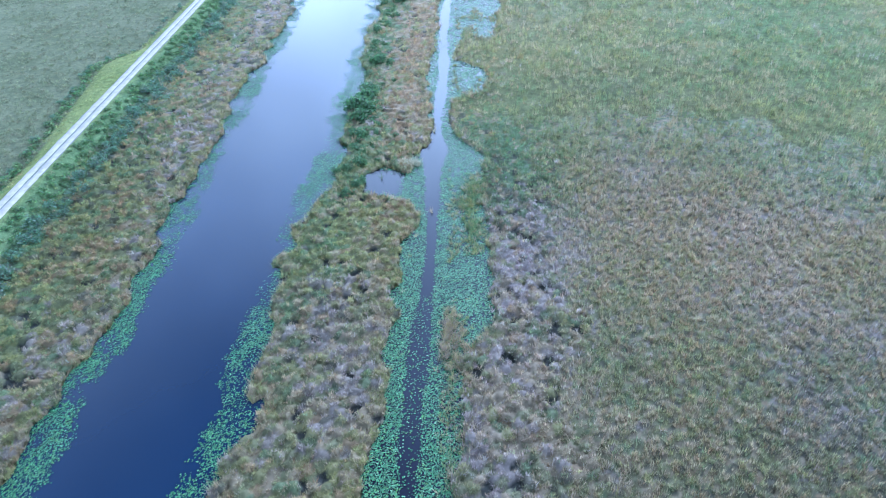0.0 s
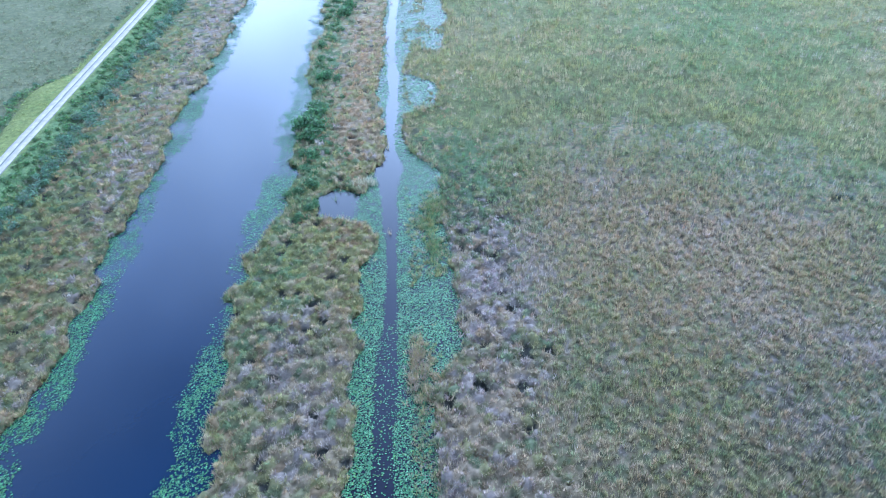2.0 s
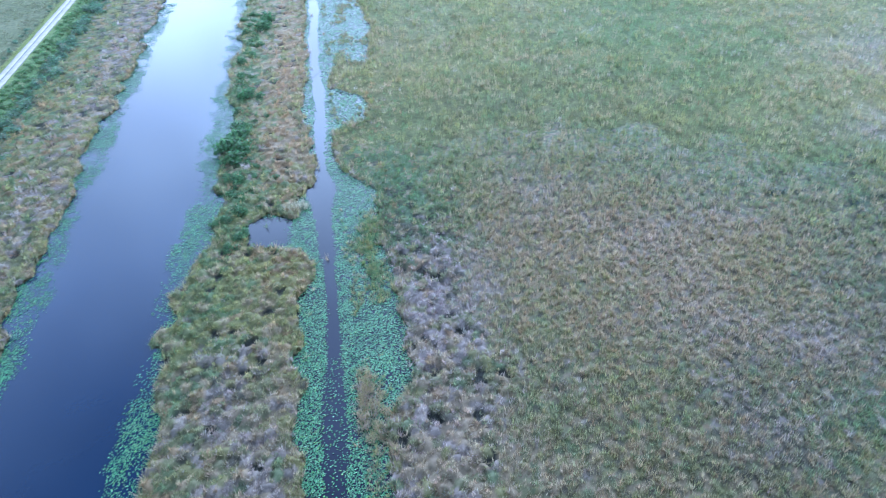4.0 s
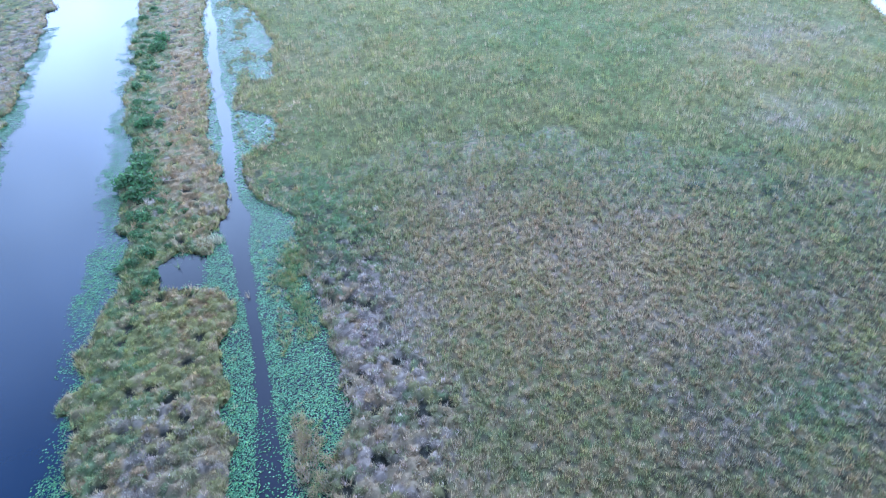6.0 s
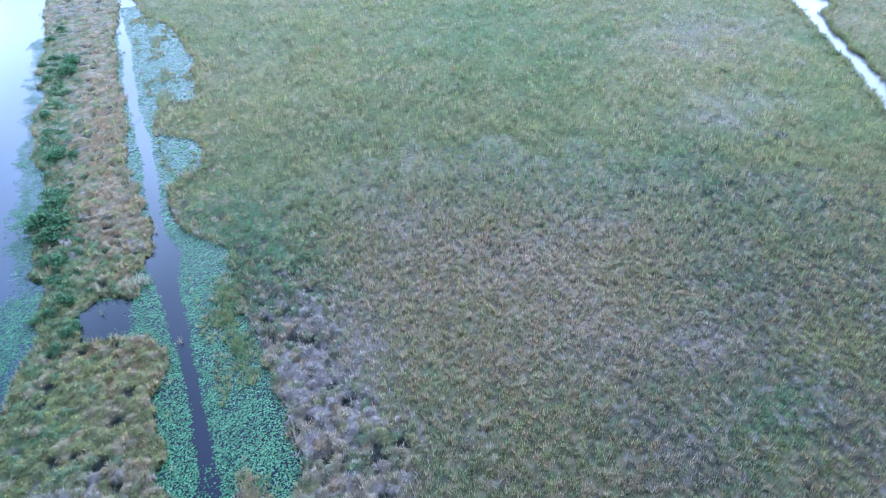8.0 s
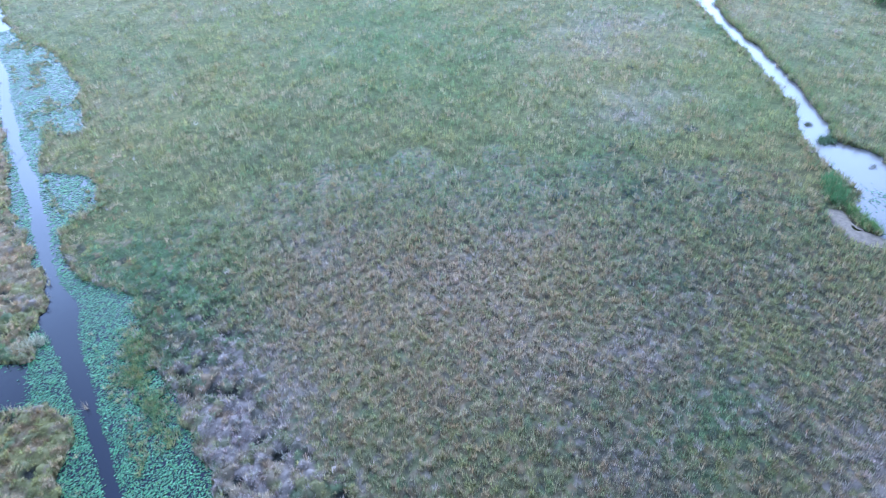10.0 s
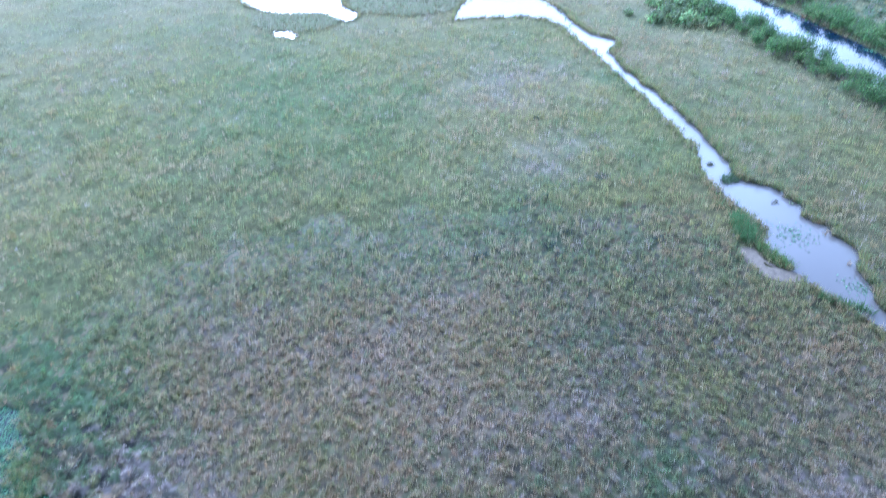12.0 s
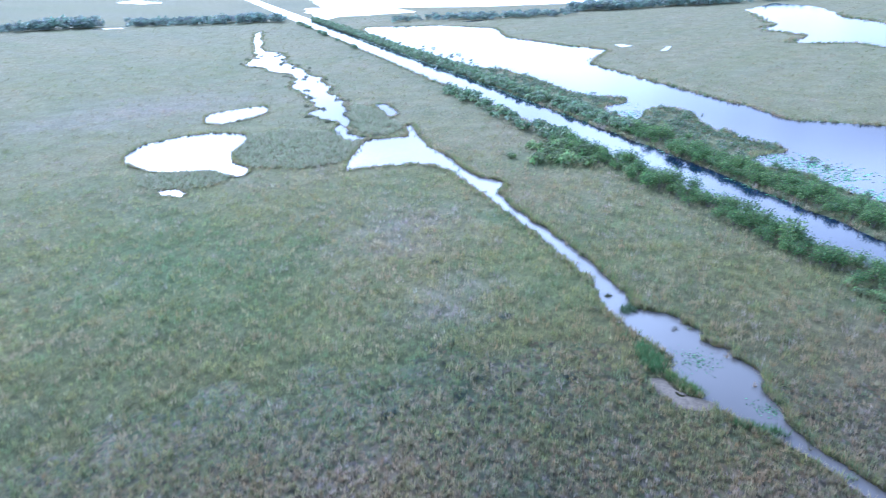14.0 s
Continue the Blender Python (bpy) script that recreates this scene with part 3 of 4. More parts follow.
def pick(w, rng):
    """One kind of cover for each place, by its weights, and its colour with a little variation."""
    k = (np.cumsum(w, 1) < rng.uniform(0, 1, (len(w), 1))).sum(1).clip(0, 6)
    t = 0.72 * TINTS[k] + 0.28 * (w @ TINTS)
    return k, t * rng.uniform(0.85, 1.15, (len(w), 1)) * (1 + rng.uniform(-0.06, 0.06, (len(w), 3)))


def mound(rim, r3, tall, dome, low):
    """Height of a tussock's body: rounded, with a crease between it and the next one."""
    h = tall * (0.55 + 0.5 * dome * (r3 - 0.5)) * (1 - 0.8 * dome * (1 - np.sqrt(1 - 0.97 * rim**2)))
    return np.where(low, 0.45 * h, h)


def shorter(x, y):
    """Mown banks and the thin cover west of the road."""
    bank = levee(x, y)
    return np.where(bank > 0.6, 0.22, np.where(bank > 0.12, 0.5, np.where(x < -67, 0.42, 1.0)))


def thatch(name, x0, x1, y0, y1, step, near, label, rng):
    """The solid bodies of the tussocks: a close sheet of dead stems under the green blades."""
    xs, ys = np.arange(x0, x1, step), np.arange(y0, y1, step)
    gx, gy = np.meshgrid(xs, ys)
    x, y = gx.ravel() + rng.uniform(-0.3, 0.3, gx.size) * step, gy.ravel() + rng.uniform(-0.3, 0.3, gx.size) * step
    r = np.hypot(x - 10, y - 8)
    soft = np.clip((np.where(x < 3, 260, near) - r) / np.where(x < 3, 22, 48), 0, 1)
    big = lumpy(x, y, 0.0)
    h, tint = np.zeros(len(x)), np.zeros((len(x), 3))
    for mask, tussock, tall, dome, gaps, mixed in ((big, 1.15, 1.25, 1.0, 0.05, 0.40), (~big, 0.68, 0.86, 0.36, 0.0, 0.5)):
        px, py = x[mask], y[mask]
        mx, my, (r1, r2, r3), rim = cells(px, py, tussock, 3.0)
        w = cover(mx, my)
        k = (np.cumsum(w, 1) < r1[:, None]).sum(1).clip(0, 6)
        low = r3 < gaps
        h[mask] = mound(rim, r3, tall, dome * np.clip((190 - py) / 90, 0.55, 1), low) * shorter(px, py)
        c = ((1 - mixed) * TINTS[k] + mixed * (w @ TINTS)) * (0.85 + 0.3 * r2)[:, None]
        # Low cells are painted dark for the shade in the gaps.
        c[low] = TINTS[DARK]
        # Stems are darker than the blades, and lifted with distance to imitate haze.
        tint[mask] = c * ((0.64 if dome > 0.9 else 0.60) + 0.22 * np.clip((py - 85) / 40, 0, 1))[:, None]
    z = levee(x, y) - 0.2 + h * soft + rng.uniform(-0.06, 0.06, len(x)) * soft
    wet = in_water(x, y) | bare(x, y) | (np.abs(x + 63.4) < 1.6)
    z[wet] = -0.35
    nx = len(xs)
    i = (np.arange(len(ys) - 1)[:, None] * nx + np.arange(nx - 1)).ravel()
    quads = np.c_[i, i + 1, i + nx + 1, i + nx]
    a = np.degrees(np.arctan2(x - 10, y - 8))
    seen = (soft > 0) & ~wet & ((a > -68) & (a < 87) | (r < 62)) & (np.abs(x + 63.4) > 2.4)
    quads = quads[seen[quads].sum(1) >= 3]
    used = np.unique(quads)
    where_to = np.full(len(x), -1)
    where_to[used] = np.arange(len(used))
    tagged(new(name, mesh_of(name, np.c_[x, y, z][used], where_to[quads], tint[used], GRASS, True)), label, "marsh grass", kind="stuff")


def sedge(name, x, y, size, tussock, blades, label, rng, tall=1.25, mixed=0.3, dome=1.0, vary=0.27, own=0.8, gaps=0.0, blade=0.5, upright=1.0):
    dry = ~in_water(x, y) & ~bare(x, y) & (np.abs(x + 63.4) > 1.6)
    x, y, size = x[dry], y[dry], size[dry]
    mx, my, (r1, r2, r3), rim = cells(x, y, tussock, 3.0)
    keep = (rng.uniform(0, 1, len(x)) < 1.15 - 0.6 * rim**2)
    x, y, size, mx, my, r1, r2, r3, rim = (q[keep] for q in (x, y, size, mx, my, r1, r2, r3, rim))
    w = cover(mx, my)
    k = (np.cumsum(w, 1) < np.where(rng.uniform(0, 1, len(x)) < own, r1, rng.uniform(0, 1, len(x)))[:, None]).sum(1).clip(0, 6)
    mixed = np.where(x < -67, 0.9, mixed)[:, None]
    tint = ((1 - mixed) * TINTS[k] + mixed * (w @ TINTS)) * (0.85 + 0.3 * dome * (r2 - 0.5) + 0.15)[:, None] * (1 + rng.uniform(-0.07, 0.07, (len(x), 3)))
    # Tufts in the low gaps get a dark tint, shade put into colour.
    low = r3 < gaps
    tint[low] = TINTS[DARK] * rng.uniform(0.7, 1.2, (low.sum(), 1))
    grown = shorter(x, y)
    body = mound(rim, r3, tall, dome * np.clip((190 - y) / 90, 0.55, 1), low) * grown * np.minimum(size, 1.2)
    length = blade * rng.uniform(0.7, 1.3, len(x)) * np.minimum(size, 1.6) * np.sqrt(grown) * np.array([1.0, 0.95, 1.05, 1.05, 0.9, 0.95, 1.05])[k]
    v, t, c = tufts(x, y, levee(x, y) - 0.3 + body, length, 0.062 * size, tint, blades, rng, upright * (0.35 + 0.75 * dome * rim), np.arctan2(y - my, x - mx), vary, 5.0 if dome > 0.9 else 7.0)
    tagged(new(name, mesh_of(name, v, t, c, GRASS)), label, "marsh grass", kind="stuff")


def around(n, r0, r1, fall, rng):
    """Places round the middle of the plan, thinning with the distance by the power given."""
    u = rng.uniform(0, 1, n)
    p = 2 - fall
    r = (r0**p + u * (r1**p - r0**p)) ** (1 / p)
    a = np.radians(rng.uniform(-66, 85, n))
    return 10 + r * np.sin(a), 8 + r * np.cos(a), r


rng = np.random.default_rng(5)
NEAR_R = 80.0
def lumpy(x, y, ragged=1.0):
    """Where the grass stands in large tussocks: on the strips between the waters and beside the channel."""
    edge = 17 + 16 * (fbm(x, y, 9, 121) - 0.5) + ragged * np.random.default_rng(9).normal(0, 1.5, len(x))
    return (x < 3) | ((x < edge) & (y < 138 + 24 * (fbm(x, y, 8, 123) - 0.5)))


gx, gy, gr = around(104000, 24, NEAR_R + 24, 0.0, rng)
ok = rng.uniform(0, 1, len(gr)) < (NEAR_R + 24 - gr) / 46
gx, gy, gr = gx[ok], gy[ok], gr[ok]
m = lumpy(gx, gy)
sedge("sawgrass", gx[~m], gy[~m], np.full((~m).sum(), 0.9), 0.68, 12, "dense sawgrass of olive, green and tan tufts", rng, 0.95, 0.55, 0.36, 0.36, 0.55, 0.0, 0.76, 0.6)
sedge("tussock_grass", gx[m], gy[m], np.ones(m.sum()), 1.15, 14, "rounded tussocks of tan, grey and olive grass", rng, 1.25, 0.40, 1.0, 0.42, 0.55, 0.05, 0.45)
thatch("thatch", -56, 112, 24, 112, 0.32, NEAR_R + 30, "close thatch of dead stems under the marsh grass", rng)
thatch("thatch", -56, 112, -30, 24.3, 0.5, NEAR_R + 30, "close thatch of dead stems under the nearest marsh", rng)
thatch("thatch", -56, 2, 111.6, 240, 0.55, 260, "thatch of tussocks on the narrow banks", rng)
gx, gy, gr = around(84000, NEAR_R - 20, 260, 2.2, rng)
ok = rng.uniform(0, 1, len(gr)) < np.minimum((gr - NEAR_R + 20) / 46, (262 - gr) / 110)
gx, gy, gr = gx[ok], gy[ok], gr[ok]
m = lumpy(gx, gy)
far = (gr / NEAR_R) ** 0.8
sedge("sawgrass", gx[~m], gy[~m], 1.15 * far[~m], 1.9, 9, "sawgrass marsh, olive, green and brown", rng, 0.8, 0.58, 0.5, 0.22, 0.7, 0.0, 0.66, 0.55)
sedge("tussock_grass", gx[m], gy[m], 1.15 * far[m], 1.15, 10, "tan and rust tussock grass on narrow banks", rng, 1.25, 0.35, 1.0, 0.30, 0.6, 0.0, 0.5)
gx, gy, gr = around(40000, 150, 950, 2.3, rng)
ok = rng.uniform(0, 1, len(gr)) < (gr - 150) / 100
gx, gy, gr = gx[ok], gy[ok], gr[ok]
sedge("sawgrass", gx, gy, 2.6 * (gr / 190) ** 0.85, 4.0, 8, "distant sawgrass marsh, olive and brown", rng, 0.7, 0.75, 0.7, 0.15, 0.8, 0.0, 0.5)


# The near ground under and behind the start of the walk.
gx, gy = rng.uniform(-38, 62, 15000), rng.uniform(-30, 32, 15000)
ok = (np.hypot(gx - 10, gy - 8) < 25) | (gy < 8)
sedge("sawgrass", gx[ok], gy[ok], np.full(ok.sum(), 1.25), 0.95, 9, "sawgrass and thatch on the near marsh", rng, 1.0, 0.4, 0.5, 0.3, 0.7, 0.07)


def shore(name, poly, per_metre, depth, size, label, rng, tall=1.3, blades=12):
    """Taller grass that overhangs a bank."""
    d = np.roll(poly, -1, 0) - poly
    length = np.hypot(d[:, 0], d[:, 1])
    mid = poly + d / 2
    wanted = length * (length < 7) * per_metre * ((mid[:, 1] > 10) & (np.hypot(mid[:, 0], mid[:, 1]) < 800))
    i = np.repeat(np.arange(len(poly)), rng.poisson(wanted))
    along = poly[i] + d[i] * rng.uniform(0, 1, (len(i), 1))
    p = along + rng.normal(0, depth, (len(i), 2))
    out = ~in_water(p[:, 0], p[:, 1]) | (rng.uniform(0, 1, len(p)) < (0.03 if size < 1 else 0.04)) & (depth > 0.8)
    out &= ~bare(p[:, 0], p[:, 1])
    x, y = p[out, 0], p[out, 1]
    w = cover(x, y)
    w[:, LIME] += 0.25 * (size < 1.5)
    w[:, TAN] += 0.5 * (size < 1)
    w[:, GREEN] += 0.2 * (size < 1.5)
    w[:, OLIVE] += 0.3 * (size > 1.1)
    w[:, TAN] += 0.4 * (size > 1.1)
    w[:, GREEN] += 0.3 * (size > 1.4)
    k, tint = pick(w / w.sum(1, keepdims=True), rng)
    n = len(x)
    v, t, c = tufts(x, y, np.zeros(n), tall * rng.uniform(0.6, 1.15, n), np.full(n, 0.08 * size), tint, blades, rng)
    tagged(new(name, mesh_of(name, v, t, c, GRASS)), label, "marsh grass", kind="stuff")


for key, per, size, tall, deep in (("canal", 6, 0.9, 1.2, 0.8), ("channel", 8, 0.9, 1.1, 0.9), ("stream", 7, 1.2, 1.2, 0.81), ("round_pool", 5, 1.2, 1.5, 0.35), ("long_pool", 5, 1.2, 1.4, 0.35),
                                   ("small_pool", 4, 1.5, 1.0, 0.4), ("back_water", 4, 2.0, 1.1, 1.0), ("side_pool", 4, 1.8, 1.2, 0.7), ("east_canal", 2.5, 2.2, 1.9, 0.8), ("lagoon", 3.5, 2.2, 1.6, 1.2), ("far_pool", 1.0, 6.0, 2.2, 3.0)):
    shore("shore_grass", BANKS[key], per, deep, size, "taller sedge and dead stems fringing the water's edge", rng, tall)


REED_BEDS = [outline([(137.2, 227.9), (150.0, 238.2), (166.9, 236.8), (171.0, 216.3), (169.0, 197), (148.1, 182.4), (134.1, 188.5), (127.3, 203.8)], 2.0, 1.0, 4.0, 131),
             outline([(102.6, 222.1), (113.0, 215.3), (121.3, 206.4), (119.0, 199.5), (111, 195), (102.5, 199.5), (98, 206.5), (97.5, 214)], 2.0, 1.0, 4.0, 133),
             outline([(198.6, 237.7), (216.4, 252.3), (209.3, 227.2), (191.6, 199.1), (181.3, 195.8), (177.3, 206)], 2.0, 1.0, 4.0, 137)]
for bed_line in REED_BEDS:
    lo, hi = bed_line.min(0), bed_line.max(0)
    n = int((hi - lo).prod() * 1.1)
    rx, ry = rng.uniform(lo[0], hi[0], n), rng.uniform(lo[1], hi[1], n)
    ok = inside(bed_line, rx, ry) & ~in_water(rx, ry)
    rx, ry = rx[ok], ry[ok]
    tone = np.array([(0.262, 0.285, 0.165), (0.300, 0.290, 0.195), (0.230, 0.262, 0.150)])[rng.integers(0, 3, len(rx))] * (0.85 + 0.3 * fbm(rx, ry, 5, 139))[:, None]
    v, t, c = tufts(rx, ry, np.full(len(rx), 0.1), 1.6 * rng.uniform(0.7, 1.2, len(rx)), np.full(len(rx), 0.15), tone, 10, rng, 1.0, None, 0.2)
    tagged(new("reed_bed", mesh_of("reed_bed", v, t, c, GRASS)), "tall grey-green reed bed between marsh pools", "reeds", kind="stuff")
bank_line = BANKS["stream"]
east_bank = bank_line[bank_line[:, 0] > 90 + (bank_line[:, 1] - 33) * 0.63]
shore("shore_grass", east_bank, 12, 0.6, 1.1, "tall pale sedge standing over the stream's eastern bank", rng, 1.6)


# ---- water lilies ----
def lilies(name, x, y, label, rng, radius=0.076, pale=1.0):
    n = len(x)
    r = radius * rng.uniform(0.65, 1.3, n)
    a = rng.uniform(0, 2 * np.pi, n)
    slope, way = np.radians(rng.uniform(0, 16, n)), rng.uniform(0, 2 * np.pi, n)
    up = rng.uniform(0.045, 0.10, n)
    k = 5
    ring = a[:, None] + np.linspace(0, 2 * np.pi, k, endpoint=False)
    rx, ry = r[:, None] * np.cos(ring), r[:, None] * np.sin(ring)
    rz = (rx * np.cos(way)[:, None] + ry * np.sin(way)[:, None]) * np.tan(slope)[:, None] + up[:, None]
    verts = np.stack([x[:, None] + rx, y[:, None] + ry, rz], -1).reshape(-1, 3)
    tris = np.arange(n * k).reshape(n, k)
    base = np.array([(0.040, 0.118, 0.044), (0.022, 0.072, 0.028), (0.074, 0.150, 0.070), (0.060, 0.130, 0.030)])[rng.choice(4, n, p=[0.33, 0.40, 0.17, 0.1])]
    tint = np.repeat(base * pale * rng.uniform(0.55, 1.5, (n, 1)), k, 0)
    tagged(new(name, mesh_of(name, verts, tris, tint, PAD)), label, "water lily", kind="stuff")


def bed(n, x0, x1, y0, y1, keep, rng):
    x, y = rng.uniform(x0, x1, n), rng.uniform(y0, y1, n)
    ok = rng.uniform(0, 1, n) < keep(x, y)
    return x[ok], y[ok]


def fade(v, soft):
    return np.clip(v / soft + 0.5, 0, 1)


def canal_bed(left):
    def keep(x, y):
        rag = (fbm(y, y * 0 + (3 if left else 8), 7, 91) - 0.5) * 3.2 + (fbm(x, y, 1.5, 93) - 0.5) * 2.6
        edge = fade(-34.8 - 1.1 * np.clip((y - 75) / 20, 0, 1) - rag * 0.8 - x, 1.2) if left else fade(x + 20.2 - 0.9 * np.clip((y - 82) / 15, 0, 1) + 0.8 * (y < 60) + 0.8 * (y < 42) - rag, 1.2)
        thin = np.clip(2.4 * fbm(x, y, 3.5, 95) - 0.45, 0.12, 1)
        return edge * thin * inside(BANKS["canal"], x, y) 
    return keep


def channel_bed(x, y):
    mid = 0.05 + 0.35 * np.sin(y / 9.0)
    half = 1.15 + 0.9 * (fbm(y, y * 0, 5, 97) - 0.5) - 0.35 * ((y > 60) & (y < 80)) + 1.3 * np.exp(-(((y - 97) / 4.5) ** 2)) - 0.2 * (y < 60)
    open_way = fade(np.abs(x - mid) - half, 0.5)
    pool = np.clip(((x + 7.9) / 3.7) ** 4 + ((y - 87.8) / 4.2) ** 4, 0, 1) ** 2
    dark = 1 - 0.9 * np.exp(-(((x - 5.0) / 0.9) ** 2) - ((y - 45.8) / 1.3) ** 2) - 0.7 * np.exp(-(((x - 2.3) / 1.2) ** 2) - ((y - 51) / 1.6) ** 2)
    stray = 0.11 * (y < 62)
    return np.maximum(open_way * pool * dark * (0.36 + 0.75 * fbm(x, y, 1.4, 99)), stray) * inside(BANKS["channel"], x, y)


lx, ly = bed(126000, -40, -31, -25, 200, canal_bed(True), rng)
lilies("water_lilies", lx, ly, "floating green lily pads along the canal's road bank", rng)
lx, ly = bed(126000, -24, -14.5, -25, 200, canal_bed(False), rng)
lilies("water_lilies", lx, ly, "floating green lily pads along the canal's marsh bank", rng)
lx, ly = bed(230000, -11, 10, -23, 105, channel_bed, rng)
lilies("water_lilies", lx, ly, "dense floating lily pads hemming the narrow channel", rng)
lx, ly = bed(62000, -6, 14, 105, 215, channel_bed, rng)
lilies("water_lilies", lx, ly, "dense pale lily pads crowding the narrow channel", rng, 0.13)
ex, ey = bed(13000, 1.5, 14, 30, 205, lambda x, y: 0.8 * fade(x - 2.6, 0.8) * fade(fbm(x, y * 0.5, 2.6, 101) - 0.54 + 0.03 * (y < 72) - 0.03 * (y > 112), 0.06) * inside(BANKS["channel"], x, y), rng)
_, tt = pick(np.tile([0.2, 0.35, 0.45, 0.05, 0.05, 0.2, 0.05], (len(ex), 1)) / 1.35, rng)
v, t, c = tufts(ex, ey, np.zeros(len(ex)), 0.6 * rng.uniform(0.6, 1.2, len(ex)), np.full(len(ex), 0.065), tt, 11, rng)
tagged(new("emergent_grass", mesh_of("emergent_grass", v, t, c, GRASS)), "green and tan grass rising through the lily bed", "marsh grass", kind="stuff")
def standing(name, spots, weights, tall, label, rng):
    """Grass standing in the lily bed in ragged clumps: x, y, half-widths, how many tufts."""
    px = np.concatenate([rng.normal(cx, rx, n) for cx, cy, rx, ry, n in spots])
    py = np.concatenate([rng.normal(cy, ry, n) for cx, cy, rx, ry, n in spots])
    ok = inside(BANKS["channel"], px, py) & (px > 1.7)
    px, py = px[ok], py[ok]
    _, tone = pick(np.tile(weights, (len(px), 1)) / sum(weights), rng)
    v, t, c = tufts(px, py, np.zeros(len(px)), tall * rng.uniform(0.6, 1.2, len(px)), np.full(len(px), 0.065), tone, 12, rng)
    tagged(new(name, mesh_of(name, v, t, c, GRASS)), label, "marsh grass", kind="stuff")


standing("emergent_grass", [(3.4, 57.0, 0.5, 1.5, 110), (2.9, 53.6, 0.4, 1.6, 90), (4.6, 50.5, 0.9, 1.0, 120), (4.2, 54.5, 0.5, 1.2, 60)], [0.3, 0.3, 0.9, 0.35, 0.05, 0.1, 0.3], 0.8, "tan dead grass standing out into the lily bed", rng)
standing("emergent_grass", [(5.4, 81.5, 0.8, 2.0, 110), (6.6, 86.0, 0.9, 1.8, 130), (6.0, 75.5, 0.5, 1.5, 70)], [0.3, 0.6, 0.15, 0.15, 0.0, 1.1, 0.05], 0.9, "green sedge standing out into the lily bed", rng)
lx, ly = bed(9000, 92, 112, 36, 66, lambda x, y: (0.9 * np.exp(-(((x - 102.3) / 2.2) ** 2) - ((y - 55.5) / 2.2) ** 2) + 0.8 * np.exp(-(((x - 96.6) / 1.2) ** 2) - ((y - 43.3) / 2.2) ** 2)) * inside(BANKS["stream"], x, y), rng)
lilies("water_lilies", lx, ly, "small patch of lily pads in the stream's pool", rng, 0.11)
sb, ob_ = rng.uniform(60, 620, 16000), rng.uniform(122, 132, 16000)
ex, ey = east(sb, ob_)
ok = inside(BANKS["east_canal"], ex, ey) & (rng.uniform(0, 1, len(sb)) < fade(ob_ - 124.4 - 3.0 * (sb > 170) - 4 * (fbm(sb, sb * 0, 14, 103) - 0.5), 1.5) * 0.8)
lilies("water_lilies", ex[ok], ey[ok], "lily pads along the far bank of the eastern canal", rng, 0.26, 1.4)
sb, ob_ = rng.uniform(120, 420, 22000), rng.uniform(139, 172, 22000)
ex, ey = east(sb, ob_)
ok = inside(BANKS["lagoon"], ex, ey) & (rng.uniform(0, 1, len(sb)) < np.clip(5.0 * fbm(sb, ob_, 13, 105) - 2.1, 0, 1) * fade(157 - ob_, 14))
lilies("water_lilies", ex[ok], ey[ok], "scattered lily pads in the lagoon's shallows", rng, 0.3, 2.2)


# ---- shrubs and trees ----
def part(name, bm, mat, parent, label=""):
    me = bpy.data.meshes.new(name)
    bm.to_mesh(me)
    bm.free()
    me.materials.append(mat)
    ob = new(name, me)
    ob.parent = parent
    return tagged(ob, label)


def stem(path, r0, r1):
    """A tapered stem through the given places."""
    bm = bmesh.new()
    rings = []
    for k, p in enumerate(path):
        r = r0 + (r1 - r0) * k / (len(path) - 1)
        rings.append([bm.verts.new((p[0] + r * math.cos(a), p[1] + r * math.sin(a), p[2])) for a in np.linspace(0, 2 * math.pi, 6)[:-1]])
    for a, b in zip(rings, rings[1:]):
        for k in range(5):
            bm.faces.new((a[k], a[(k + 1) % 5], b[(k + 1) % 5], b[k]))
    bm.faces.new(rings[-1])
    return bm


def leaves(rng, lobes, count, size, tints):
    """Leaves in uneven lobes: places on their outsides, more of them above."""
    lobe = rng.integers(0, len(lobes), count)
    c, r = np.array([q[:3] for q in lobes])[lobe], np.array([q[3] for q in lobes])[lobe]
    d = rng.normal(0, 1, (count, 3))
    d[:, 2] = np.abs(d[:, 2]) * 1.1 - 0.35
    d /= np.linalg.norm(d, axis=1, keepdims=True)
    p = c + d * (r * (1.12 * rng.uniform(0, 1, count) ** 0.4))[:, None] * [1, 1, 0.85] + rng.normal(0, 0.07, (count, 3)) * r[:, None]
    p[:, 2] = np.maximum(p[:, 2], 0.15)
    t1 = rng.normal(0, 1, (count, 3)) + d * 0.3
    t1 /= np.linalg.norm(t1, axis=1, keepdims=True)
    t2 = np.cross(t1, d + rng.normal(0, 0.35, (count, 3)))
    t2 /= np.linalg.norm(t2, axis=1, keepdims=True) + 1e-6
    s = size * rng.uniform(0.6, 1.3, (count, 1))
    verts = np.stack([p - t1 * s, p - t2 * s * 0.55, p + t2 * s * 0.55, p + t1 * s], 1).reshape(-1, 3)
    q = np.arange(count)[:, None] * 4
    tris = np.concatenate([q + [0, 2, 1], q + [1, 2, 3]])
    tone = rng.uniform(0.72, 1.25, (len(lobes), 1)) * (1 + rng.uniform(-0.12, 0.12, (len(lobes), 3)))
    tint = np.array(tints)[rng.integers(0, len(tints), count)] * rng.uniform(0.7, 1.3, (count, 1)) * tone[lobe]
    return verts, tris, np.repeat(tint, 4, 0)


